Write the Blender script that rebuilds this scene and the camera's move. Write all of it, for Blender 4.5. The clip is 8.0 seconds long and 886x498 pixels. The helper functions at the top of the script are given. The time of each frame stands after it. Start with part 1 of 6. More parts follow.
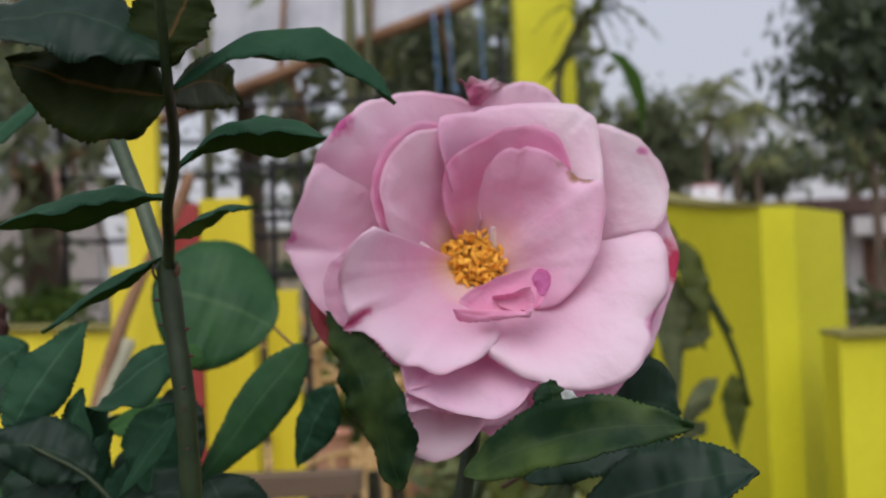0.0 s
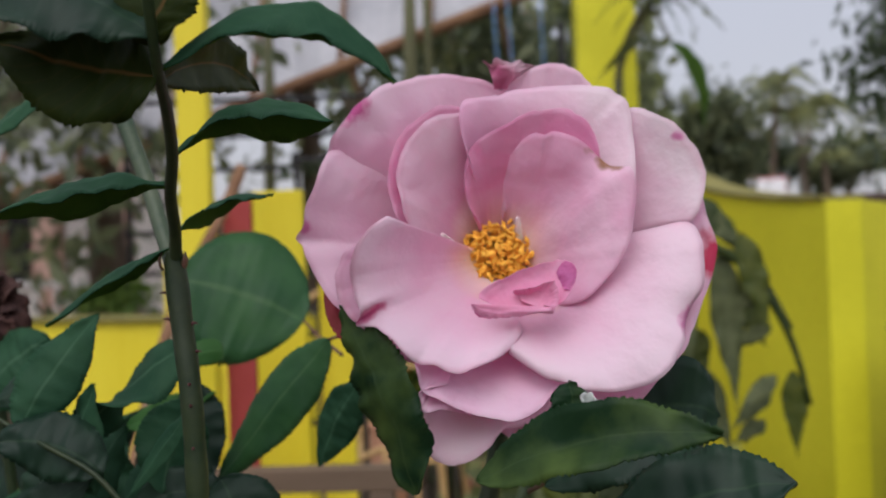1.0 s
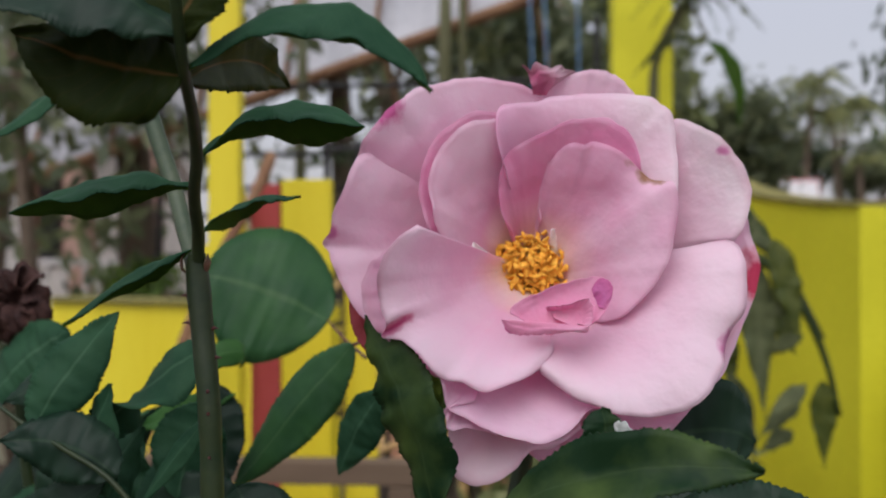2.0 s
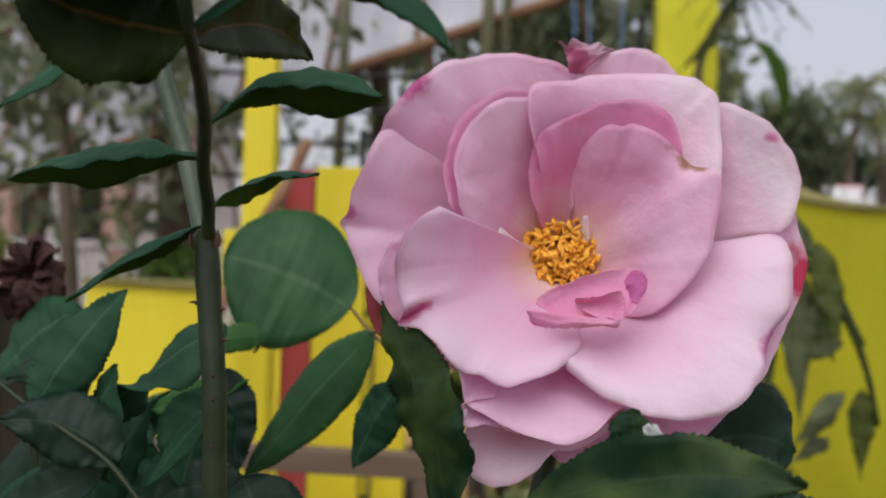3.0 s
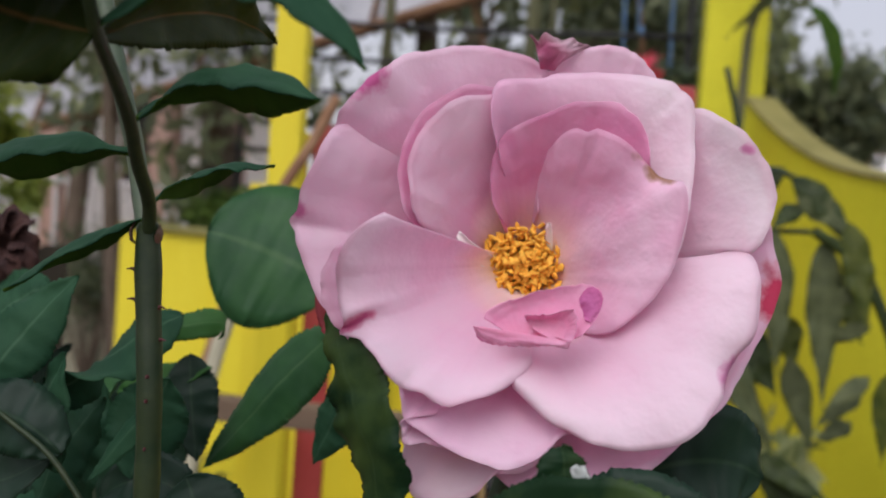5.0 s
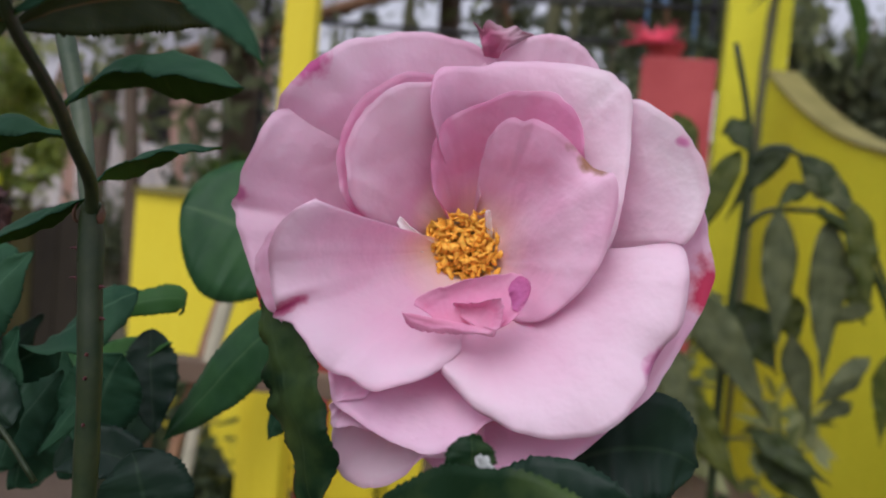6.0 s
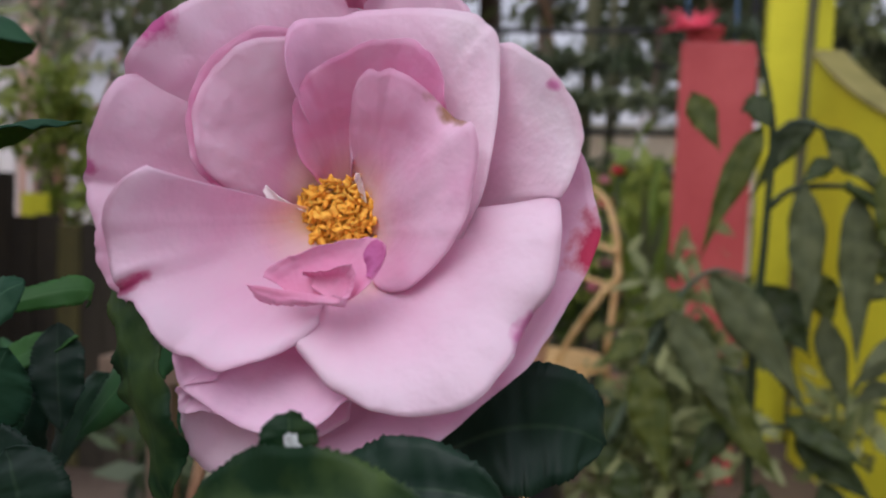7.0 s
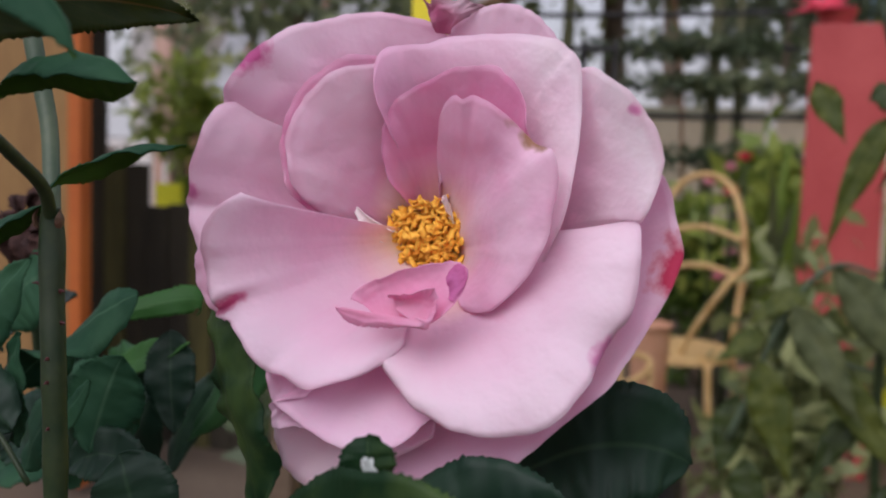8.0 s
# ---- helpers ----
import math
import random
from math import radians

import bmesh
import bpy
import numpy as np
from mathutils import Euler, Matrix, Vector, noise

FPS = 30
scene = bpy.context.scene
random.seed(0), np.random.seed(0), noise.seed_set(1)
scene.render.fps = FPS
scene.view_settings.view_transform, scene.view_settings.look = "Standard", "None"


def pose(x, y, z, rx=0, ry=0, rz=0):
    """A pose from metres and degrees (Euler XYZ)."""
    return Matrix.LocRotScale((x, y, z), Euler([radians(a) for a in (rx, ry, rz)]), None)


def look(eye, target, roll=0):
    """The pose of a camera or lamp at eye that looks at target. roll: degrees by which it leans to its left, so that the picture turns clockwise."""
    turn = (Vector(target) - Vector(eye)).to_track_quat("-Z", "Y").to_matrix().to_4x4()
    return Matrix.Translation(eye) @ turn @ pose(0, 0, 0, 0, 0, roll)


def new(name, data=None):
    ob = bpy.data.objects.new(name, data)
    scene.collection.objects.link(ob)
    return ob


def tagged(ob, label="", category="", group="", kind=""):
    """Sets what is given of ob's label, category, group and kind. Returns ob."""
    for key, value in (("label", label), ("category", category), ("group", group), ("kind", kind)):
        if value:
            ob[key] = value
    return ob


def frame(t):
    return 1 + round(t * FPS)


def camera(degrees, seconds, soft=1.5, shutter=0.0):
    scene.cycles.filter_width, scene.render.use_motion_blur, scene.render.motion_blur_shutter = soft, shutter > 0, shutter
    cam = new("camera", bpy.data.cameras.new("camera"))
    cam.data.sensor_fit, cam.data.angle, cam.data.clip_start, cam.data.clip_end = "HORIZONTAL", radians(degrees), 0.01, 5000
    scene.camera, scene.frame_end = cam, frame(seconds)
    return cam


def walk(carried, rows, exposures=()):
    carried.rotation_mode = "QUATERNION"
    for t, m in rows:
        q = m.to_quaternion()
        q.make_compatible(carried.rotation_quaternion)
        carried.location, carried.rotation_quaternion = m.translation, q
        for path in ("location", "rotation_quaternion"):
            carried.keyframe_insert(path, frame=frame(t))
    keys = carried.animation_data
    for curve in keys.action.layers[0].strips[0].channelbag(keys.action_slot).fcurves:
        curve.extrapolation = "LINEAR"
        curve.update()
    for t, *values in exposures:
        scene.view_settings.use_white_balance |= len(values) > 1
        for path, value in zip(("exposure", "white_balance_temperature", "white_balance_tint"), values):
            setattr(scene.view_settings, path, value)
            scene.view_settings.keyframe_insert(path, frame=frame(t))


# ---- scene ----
# ---- camera ----
cam = camera(44.0, 8.0, soft=2.0)
cam.data.dof.use_dof = True
cam.data.dof.focus_distance = 0.28
cam.data.dof.aperture_fstop = 18.0
PATH = [
    (0.0, pose(-0.0087, -0.3645, 1.0026, 91.03, 2.25, 0.13)),
    (0.5, pose(-0.0053, -0.3560, 1.0010, 91.20, 3.77, 1.65)),
    (1.0, pose(0.0034, -0.3456, 1.0020, 90.78, 2.04, 3.35)),
    (1.5, pose(0.0086, -0.3445, 1.0046, 90.46, 1.74, 4.21)),
    (2.0, pose(0.0017, -0.3339, 1.0078, 90.32, 0.04, 4.76)),
    (3.5, pose(0.0077, -0.3098, 1.0044, 89.43, -2.29, 7.14)),
    (4.0, pose(0.0238, -0.3063, 1.0119, 88.39, -1.92, 8.13)),
    (5.5, pose(0.0244, -0.2945, 1.0219, 86.70, -4.98, 9.43)),
    (6.0, pose(0.0457, -0.2958, 1.0265, 85.60, -5.14, 10.19)),
    (6.5, pose(0.0560, -0.2859, 1.0297, 85.27, -5.09, 11.45)),
    (7.0, pose(0.0876, -0.2642, 1.0189, 85.52, -2.40, 13.01)),
    (7.5, pose(0.0952, -0.2728, 1.0246, 84.72, -2.05, 16.61)),
    (8.0, pose(0.0978, -0.2669, 1.0282, 84.56, -1.85, 19.46)),
]
walk(cam, PATH, exposures=[(0.0, -0.01, 5880, 18), (3.5, 0.05, 5950, 18), (5.5, 0.09, 5850, 21), (6.5, -0.06, 5700, 24), (7.5, -0.01, 5750, 22), (8.0, 0.02, 5800, 22)])

# ---- light ----
SUN_EL, SUN_AZ = radians(50), radians(187)
world = bpy.data.worlds.new("sky")
scene.world = world
world.use_nodes = True
wn, wl = world.node_tree.nodes, world.node_tree.links
sky = wn.new("ShaderNodeTexSky")
sky.sky_type, sky.sun_disc = "NISHITA", False
sky.sun_elevation, sky.sun_rotation = SUN_EL, SUN_AZ
sky.air_density, sky.dust_density, sky.ozone_density = 1.0, 6.0, 0.6
haze = wn.new("ShaderNodeMixRGB")
haze.inputs[0].default_value = 0.6
haze.inputs[2].default_value = (7.1, 6.9, 6.4, 1)
wl.new(sky.outputs[0], haze.inputs[1])
wl.new(haze.outputs[0], wn["Background"].inputs[0])
wn["Background"].inputs[1].default_value = 0.116
sun = new("sun", bpy.data.lights.new("sun", "SUN"))
sun.data.energy, sun.data.angle, sun.data.color = 1.2, radians(60), (1.0, 0.97, 0.94)
sun.matrix_world = look((0, 0, 0), (-math.sin(SUN_AZ) * math.cos(SUN_EL), -math.cos(SUN_AZ) * math.cos(SUN_EL), -math.sin(SUN_EL)))

# ---- materials ----


def nodes_of(name):
    m = bpy.data.materials.new(name)
    m.use_nodes = True
    return m, m.node_tree.nodes, m.node_tree.links, m.node_tree.nodes["Principled BSDF"]


def surface(name, a, b, rough=0.7, scale=8.0, bump=0.2, fine=60.0, metal=0.0, stretch=(1, 1, 1), spec=0.4, dist=0.002):
    """Two tones mixed by coarse and fine noise, with relief."""
    m, n, l, p = nodes_of(name)
    tc, mp = n.new("ShaderNodeTexCoord"), n.new("ShaderNodeMapping")
    mp.inputs["Scale"].default_value = stretch
    l.new(tc.outputs["Object"], mp.inputs[0])
    big, small, mix, ramp, rel = (n.new("ShaderNodeTexNoise"), n.new("ShaderNodeTexNoise"), n.new("ShaderNodeMath"),
                                  n.new("ShaderNodeValToRGB"), n.new("ShaderNodeBump"))
    big.inputs["Scale"].default_value, small.inputs["Scale"].default_value = scale, fine
    big.inputs["Detail"].default_value, small.inputs["Detail"].default_value = 5, 3
    for t in (big, small):
        l.new(mp.outputs[0], t.inputs["Vector"])
    mix.operation = "MULTIPLY_ADD"
    l.new(small.outputs[0], mix.inputs[0])
    mix.inputs[1].default_value = 0.4
    l.new(big.outputs[0], mix.inputs[2])
    ramp.color_ramp.elements[0].position, ramp.color_ramp.elements[1].position = 0.5, 0.9
    ramp.color_ramp.elements[0].color, ramp.color_ramp.elements[1].color = (*a, 1), (*b, 1)
    l.new(mix.outputs[0], ramp.inputs[0])
    l.new(ramp.outputs[0], p.inputs["Base Color"])
    rel.inputs["Strength"].default_value, rel.inputs["Distance"].default_value = bump, dist
    l.new(mix.outputs[0], rel.inputs["Height"])
    l.new(rel.outputs[0], p.inputs["Normal"])
    p.inputs["Roughness"].default_value, p.inputs["Metallic"].default_value = rough, metal
    p.inputs["Specular IOR Level"].default_value = spec
    return m


def leaf_surface(name, top, under, vein, rough=0.48, glow=0.25, spec=0.28):
    """Leaf blade: veins and mottling laid out along the blade's UV, light passing through it a little."""
    m, n, l, p = nodes_of(name)
    uv, sep = n.new("ShaderNodeTexCoord"), n.new("ShaderNodeSeparateXYZ")
    l.new(uv.outputs["UV"], sep.inputs[0])
    off = n.new("ShaderNodeMath")
    off.operation = "SUBTRACT"
    l.new(sep.outputs[0], off.inputs[0])
    off.inputs[1].default_value = 0.5
    ab = n.new("ShaderNodeMath")
    ab.operation = "ABSOLUTE"
    l.new(off.outputs[0], ab.inputs[0])
    slant = n.new("ShaderNodeMath")
    slant.operation = "MULTIPLY_ADD"
    l.new(ab.outputs[0], slant.inputs[0])
    slant.inputs[1].default_value = -0.55
    l.new(sep.outputs[1], slant.inputs[2])
    comb = n.new("ShaderNodeMath")
    comb.operation = "MULTIPLY"
    l.new(slant.outputs[0], comb.inputs[0])
    comb.inputs[1].default_value = 9.0
    frac = n.new("ShaderNodeMath")
    frac.operation = "PINGPONG"
    l.new(comb.outputs[0], frac.inputs[0])
    frac.inputs[1].default_value = 0.5
    side = n.new("ShaderNodeMapRange")
    l.new(frac.outputs[0], side.inputs[0])
    side.inputs[1].default_value, side.inputs[2].default_value, side.inputs[3].default_value, side.inputs[4].default_value = 0.0, 0.10, 0.10, 0.0
    rib = n.new("ShaderNodeMapRange")
    l.new(ab.outputs[0], rib.inputs[0])
    rib.inputs[1].default_value, rib.inputs[2].default_value, rib.inputs[3].default_value, rib.inputs[4].default_value = 0.008, 0.035, 1.0, 0.0
    veins = n.new("ShaderNodeMath")
    veins.operation = "MAXIMUM"
    l.new(side.outputs[0], veins.inputs[0])
    l.new(rib.outputs[0], veins.inputs[1])
    noise_t = n.new("ShaderNodeTexNoise")
    noise_t.inputs["Scale"].default_value, noise_t.inputs["Detail"].default_value = 55, 4
    l.new(uv.outputs["Object"], noise_t.inputs["Vector"])
    ramp = n.new("ShaderNodeValToRGB")
    ramp.color_ramp.elements[0].position, ramp.color_ramp.elements[1].position = 0.4, 0.75
    ramp.color_ramp.elements[0].color, ramp.color_ramp.elements[1].color = (*top, 1), (*under, 1)
    l.new(noise_t.outputs[0], ramp.inputs[0])
    mixc = n.new("ShaderNodeMixRGB")
    soft_v = n.new("ShaderNodeMath")
    soft_v.operation = "MULTIPLY"
    l.new(veins.outputs[0], soft_v.inputs[0])
    soft_v.inputs[1].default_value = 0.5
    l.new(soft_v.outputs[0], mixc.inputs[0])
    l.new(ramp.outputs[0], mixc.inputs[1])
    mixc.inputs[2].default_value = (*vein, 1)
    l.new(mixc.outputs[0], p.inputs["Base Color"])
    rel, hgt = n.new("ShaderNodeBump"), n.new("ShaderNodeMath")
    hgt.operation = "MULTIPLY_ADD"
    l.new(veins.outputs[0], hgt.inputs[0])
    hgt.inputs[1].default_value = -0.3
    l.new(noise_t.outputs[0], hgt.inputs[2])
    l.new(hgt.outputs[0], rel.inputs["Height"])
    rel.inputs["Strength"].default_value, rel.inputs["Distance"].default_value = 0.35, 0.0004
    l.new(rel.outputs[0], p.inputs["Normal"])
    p.inputs["Roughness"].default_value = rough
    p.inputs["Specular IOR Level"].default_value = spec
    tr, mx = n.new("ShaderNodeBsdfTranslucent"), n.new("ShaderNodeMixShader")
    l.new(mixc.outputs[0], tr.inputs[0])
    mx.inputs[0].default_value = glow
    l.new(p.outputs[0], mx.inputs[1])
    l.new(tr.outputs[0], mx.inputs[2])
    l.new(mx.outputs[0], n["Material Output"].inputs[0])
    return m


def petal_surface(name, heart, body, tip, stain=None, stain_at=(0.5, 1.0), stain_r=0.1, reach=1.0, flank=None, claw=1.0):
    """Petal: creamy at its claw, pink over the blade, a thin deeper line at the rim, fine veins; a stain where one has formed."""
    m, n, l, p = nodes_of(name)
    uv, sep = n.new("ShaderNodeTexCoord"), n.new("ShaderNodeSeparateXYZ")
    l.new(uv.outputs["UV"], sep.inputs[0])
    wob = n.new("ShaderNodeTexNoise")
    wob.inputs["Scale"].default_value, wob.inputs["Detail"].default_value = 60, 4
    l.new(uv.outputs["Object"], wob.inputs["Vector"])
    along = n.new("ShaderNodeMath")
    along.operation = "MULTIPLY_ADD"
    l.new(wob.outputs[0], along.inputs[0])
    along.inputs[1].default_value = 0.16
    l.new(sep.outputs[1], along.inputs[2])
    ramp = n.new("ShaderNodeValToRGB")
    r = ramp.color_ramp
    r.elements[0].position, r.elements[1].position = 0.34 * claw, 1.06
    r.elements[0].color, r.elements[1].color = (*heart, 1), (*tip, 1)
    for pos, c in ((0.47 * claw, tuple(0.45 * x + 0.55 * y for x, y in zip(heart, body))), (0.62 * claw, body), (0.8, tuple(0.5 * (x + y) for x, y in zip(body, tip))), (0.98, tip)):
        e = r.elements.new(pos)
        e.color = (*c, 1)
    l.new(along.outputs[0], ramp.inputs[0])
    edge = n.new("ShaderNodeMapRange")
    uneven = n.new("ShaderNodeMath")
    uneven.operation = "MULTIPLY_ADD"
    l.new(wob.outputs[0], uneven.inputs[0])
    uneven.inputs[1].default_value = 0.14
    l.new(sep.outputs[1], uneven.inputs[2])
    l.new(uneven.outputs[0], edge.inputs[0])
    edge.inputs[1].default_value, edge.inputs[2].default_value, edge.inputs[3].default_value, edge.inputs[4].default_value = 1.03, 1.10, 0.0, 0.42
    mixe = n.new("ShaderNodeMixRGB")
    l.new(edge.outputs[0], mixe.inputs[0])
    l.new(ramp.outputs[0], mixe.inputs[1])
    mixe.inputs[2].default_value = (0.62, 0.13, 0.32, 1)
    veins_t, vmap = n.new("ShaderNodeTexNoise"), n.new("ShaderNodeMapping")
    vmap.inputs["Scale"].default_value = (34, 1.2, 1)
    l.new(uv.outputs["UV"], vmap.inputs[0])
    l.new(vmap.outputs[0], veins_t.inputs["Vector"])
    veins_t.inputs["Scale"].default_value, veins_t.inputs["Detail"].default_value = 1.0, 2
    vm = n.new("ShaderNodeMixRGB")
    vm.blend_type = "OVERLAY"
    vm.inputs[0].default_value = 0.10
    l.new(mixe.outputs[0], vm.inputs[1])
    l.new(veins_t.outputs[0], vm.inputs[2])
    wide, whiten = n.new("ShaderNodeTexNoise"), n.new("ShaderNodeMixRGB")
    wide.inputs["Scale"].default_value, wide.inputs["Detail"].default_value = 45, 2
    l.new(uv.outputs["Object"], wide.inputs["Vector"])
    share = n.new("ShaderNodeMapRange")
    l.new(wide.outputs[0], share.inputs[0])
    share.inputs[1].default_value, share.inputs[2].default_value, share.inputs[3].default_value, share.inputs[4].default_value = 0.42, 0.66, 0.0, 0.62
    l.new(share.outputs[0], whiten.inputs[0])
    l.new(vm.outputs[0], whiten.inputs[1])
    whiten.inputs[2].default_value = (0.95, 0.83, 0.89, 1)
    col = vm = whiten
    if flank:
        side, rosy = n.new("ShaderNodeMapRange"), n.new("ShaderNodeMixRGB")
        l.new(sep.outputs[0], side.inputs[0])
        side.inputs[1].default_value, side.inputs[2].default_value, side.inputs[3].default_value, side.inputs[4].default_value = flank[0], flank[1], 0.85, 0.0
        l.new(side.outputs[0], rosy.inputs[0])
        l.new(whiten.outputs[0], rosy.inputs[1])
        rosy.inputs[2].default_value = (0.88, 0.55, 0.74, 1)
        col = vm = rosy
    if stain:
        far, spot, gap = n.new("ShaderNodeVectorMath"), n.new("ShaderNodeMapRange"), n.new("ShaderNodeMath")
        far.operation = "DISTANCE"
        place = n.new("ShaderNodeMapping")
        place.inputs["Scale"].default_value = (1, 1 / reach, 1)
        l.new(uv.outputs["UV"], place.inputs[0])
        l.new(place.outputs[0], far.inputs[0])
        far.inputs[1].default_value = (stain_at[0], stain_at[1] / reach, 0)
        gap.operation = "MULTIPLY_ADD"
        ragged = n.new("ShaderNodeTexNoise")
        ragged.inputs["Scale"].default_value, ragged.inputs["Detail"].default_value = 260, 4
        l.new(uv.outputs["Object"], ragged.inputs["Vector"])
        l.new(ragged.outputs[0], gap.inputs[0])
        fray = min(stain_r, 0.045) * 2.4
        gap.inputs[1].default_value = fray
        l.new(far.outputs["Value"], gap.inputs[2])
        l.new(gap.outputs[0], spot.inputs[0])
        spot.inputs[1].default_value, spot.inputs[2].default_value, spot.inputs[3].default_value, spot.inputs[4].default_value = 0.5 * fray + 0.4 * stain_r, 0.5 * fray + 1.2 * stain_r, 0.92, 0.0
        sm = n.new("ShaderNodeMixRGB")
        l.new(spot.outputs[0], sm.inputs[0])
        l.new(vm.outputs[0], sm.inputs[1])
        sm.inputs[2].default_value = (*stain, 1)
        col = sm
    l.new(col.outputs[0], p.inputs["Base Color"])
    rel = n.new("ShaderNodeBump")
    rel.inputs["Strength"].default_value, rel.inputs["Distance"].default_value = 0.2, 0.0003
    l.new(veins_t.outputs[0], rel.inputs["Height"])
    crumple, rel2 = n.new("ShaderNodeTexNoise"), n.new("ShaderNodeBump")
    crumple.inputs["Scale"].default_value, crumple.inputs["Detail"].default_value = 110, 3
    l.new(uv.outputs["Object"], crumple.inputs["Vector"])
    l.new(crumple.outputs[0], rel2.inputs["Height"])
    rel2.inputs["Strength"].default_value, rel2.inputs["Distance"].default_value = 0.55, 0.0025
    l.new(rel.outputs[0], rel2.inputs["Normal"])
    l.new(rel2.outputs[0], p.inputs["Normal"])
    p.inputs["Roughness"].default_value = 0.6
    p.inputs["Specular IOR Level"].default_value = 0.25
    p.inputs["Sheen Weight"].default_value = 0.15
    tr, mx = n.new("ShaderNodeBsdfTranslucent"), n.new("ShaderNodeMixShader")
    deep = n.new("ShaderNodeMixRGB")
    deep.blend_type = "MULTIPLY"
    deep.inputs[0].default_value = 1.0
    l.new(col.outputs[0], deep.inputs[1])
    deep.inputs[2].default_value = (1.0, 0.73, 0.87, 1)
    l.new(deep.outputs[0], tr.inputs[0])
    mx.inputs[0].default_value = 0.41
    l.new(p.outputs[0], mx.inputs[1])
    l.new(tr.outputs[0], mx.inputs[2])
    l.new(mx.outputs[0], n["Material Output"].inputs[0])
    return m


CREAM = (0.96, 0.78, 0.46)
LILAC, ROSE = (0.92, 0.71, 0.84), (0.88, 0.52, 0.71)
PALE = petal_surface("petal_pale", CREAM, (0.92, 0.64, 0.78), (0.95, 0.89, 0.92))
# pale tips of FLANKED and MARKED, whitened further to paint in the rim highlight
FLANKED = petal_surface("petal_half_rosy", CREAM, (0.91, 0.62, 0.77), (0.94, 0.93, 0.92), flank=(0.12, 0.46))
MARKED = petal_surface("petal_marked", CREAM, (0.92, 0.67, 0.80), (0.94, 0.93, 0.92), (0.78, 0.32, 0.58), (0.44, 0.97), 0.022)
PINK = petal_surface("petal_pink", (0.90, 0.58, 0.46), (0.87, 0.37, 0.59), (0.88, 0.46, 0.67))
CURL = petal_surface("petal_curl", (0.86, 0.42, 0.60), (0.87, 0.44, 0.64), (0.89, 0.52, 0.70))
CURL_TIPPED = petal_surface("petal_curl_tipped", (0.86, 0.42, 0.60), (0.87, 0.45, 0.65), (0.89, 0.52, 0.70), (0.72, 0.22, 0.48), (0.14, 1.0), 0.10)
CURL_EDGED = petal_surface("petal_curl_edged", (0.86, 0.42, 0.60), (0.87, 0.44, 0.64), (0.89, 0.52, 0.70), (0.74, 0.26, 0.52), (0.78, 1.0), 0.13)
TIP_PINK = petal_surface("petal_tip_pink", (0.66, 0.18, 0.44), (0.70, 0.22, 0.50), (0.66, 0.18, 0.42))
BLUSH = petal_surface("petal_blush", CREAM, ROSE, LILAC)
STAINED = petal_surface("petal_stained", CREAM, (0.92, 0.62, 0.78), (0.94, 0.80, 0.88), (0.74, 0.13, 0.36), (0.36, 0.93), 0.030, 3.4, claw=0.78)
FLECKED = petal_surface("petal_flecked", CREAM, (0.92, 0.65, 0.79), (0.95, 0.86, 0.90), (0.76, 0.28, 0.54), (0.44, 1.0), 0.05, 0.8, claw=0.85)
DUSK = petal_surface("petal_rosy", CREAM, (0.88, 0.51, 0.70), (0.93, 0.74, 0.84))
DUSK_TIPPED = petal_surface("petal_rosy_tipped", CREAM, (0.88, 0.51, 0.70), (0.93, 0.74, 0.84), (0.72, 0.24, 0.50), (0.53, 1.0), 0.03)
SPOTTED = petal_surface("petal_spotted", CREAM, (0.88, 0.51, 0.70), (0.93, 0.74, 0.84), (0.72, 0.14, 0.42), (0.65, 1.0), 0.06)
CRIMSON = petal_surface("petal_crimson", CREAM, ROSE, LILAC, (0.62, 0.0, 0.08), (0.28, 1.0), 0.062, 1.4)
DEEP = petal_surface("petal_deep", (0.58, 0.09, 0.26), (0.60, 0.07, 0.25), (0.24, 0.006, 0.05))
BROWNED = petal_surface("petal_browned", (0.93, 0.72, 0.52), (0.89, 0.50, 0.70), (0.91, 0.61, 0.77), (0.42, 0.22, 0.10), (0.50, 1.0), 0.05)

LEAF = leaf_surface("leaf_green", (0.030, 0.110, 0.036), (0.058, 0.170, 0.050), (0.11, 0.22, 0.08), glow=0.4, spec=0.35)
LEAF_BLUE = leaf_surface("leaf_bluish", (0.023, 0.080, 0.039), (0.046, 0.126, 0.060), (0.10, 0.20, 0.11), rough=0.58, glow=0.35, spec=0.14)
# undersides far darker than LEAF_BELOW: their shade is put into the colour
LEAF_UNDER_SHADED = leaf_surface("leaf_underside_shaded", (0.020, 0.034, 0.006), (0.038, 0.055, 0.010), (0.20, 0.10, 0.03), glow=0.4, spec=0.08)
LEAF_FRESH = leaf_surface("leaf_fresh", (0.045, 0.15, 0.03), (0.07, 0.20, 0.04), (0.10, 0.24, 0.07), glow=0.4)
LEAF_BELOW = leaf_surface("leaf_below", (0.070, 0.155, 0.020), (0.110, 0.210, 0.030), (0.15, 0.22, 0.06), glow=0.6, spec=0.12)
LEAF_MOTTLED = leaf_surface("leaf_mottled", (0.010, 0.036, 0.012), (0.095, 0.155, 0.034), (0.05, 0.09, 0.03), rough=0.5, spec=0.18)
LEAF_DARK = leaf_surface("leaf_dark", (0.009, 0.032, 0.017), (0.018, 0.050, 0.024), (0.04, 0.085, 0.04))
LEAF_GREY = leaf_surface("leaf_greygreen", (0.100, 0.125, 0.050), (0.17, 0.195, 0.080), (0.17, 0.19, 0.10), rough=0.6, glow=0.4)
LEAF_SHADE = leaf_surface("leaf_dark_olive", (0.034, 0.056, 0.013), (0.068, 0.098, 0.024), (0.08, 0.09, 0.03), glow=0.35)
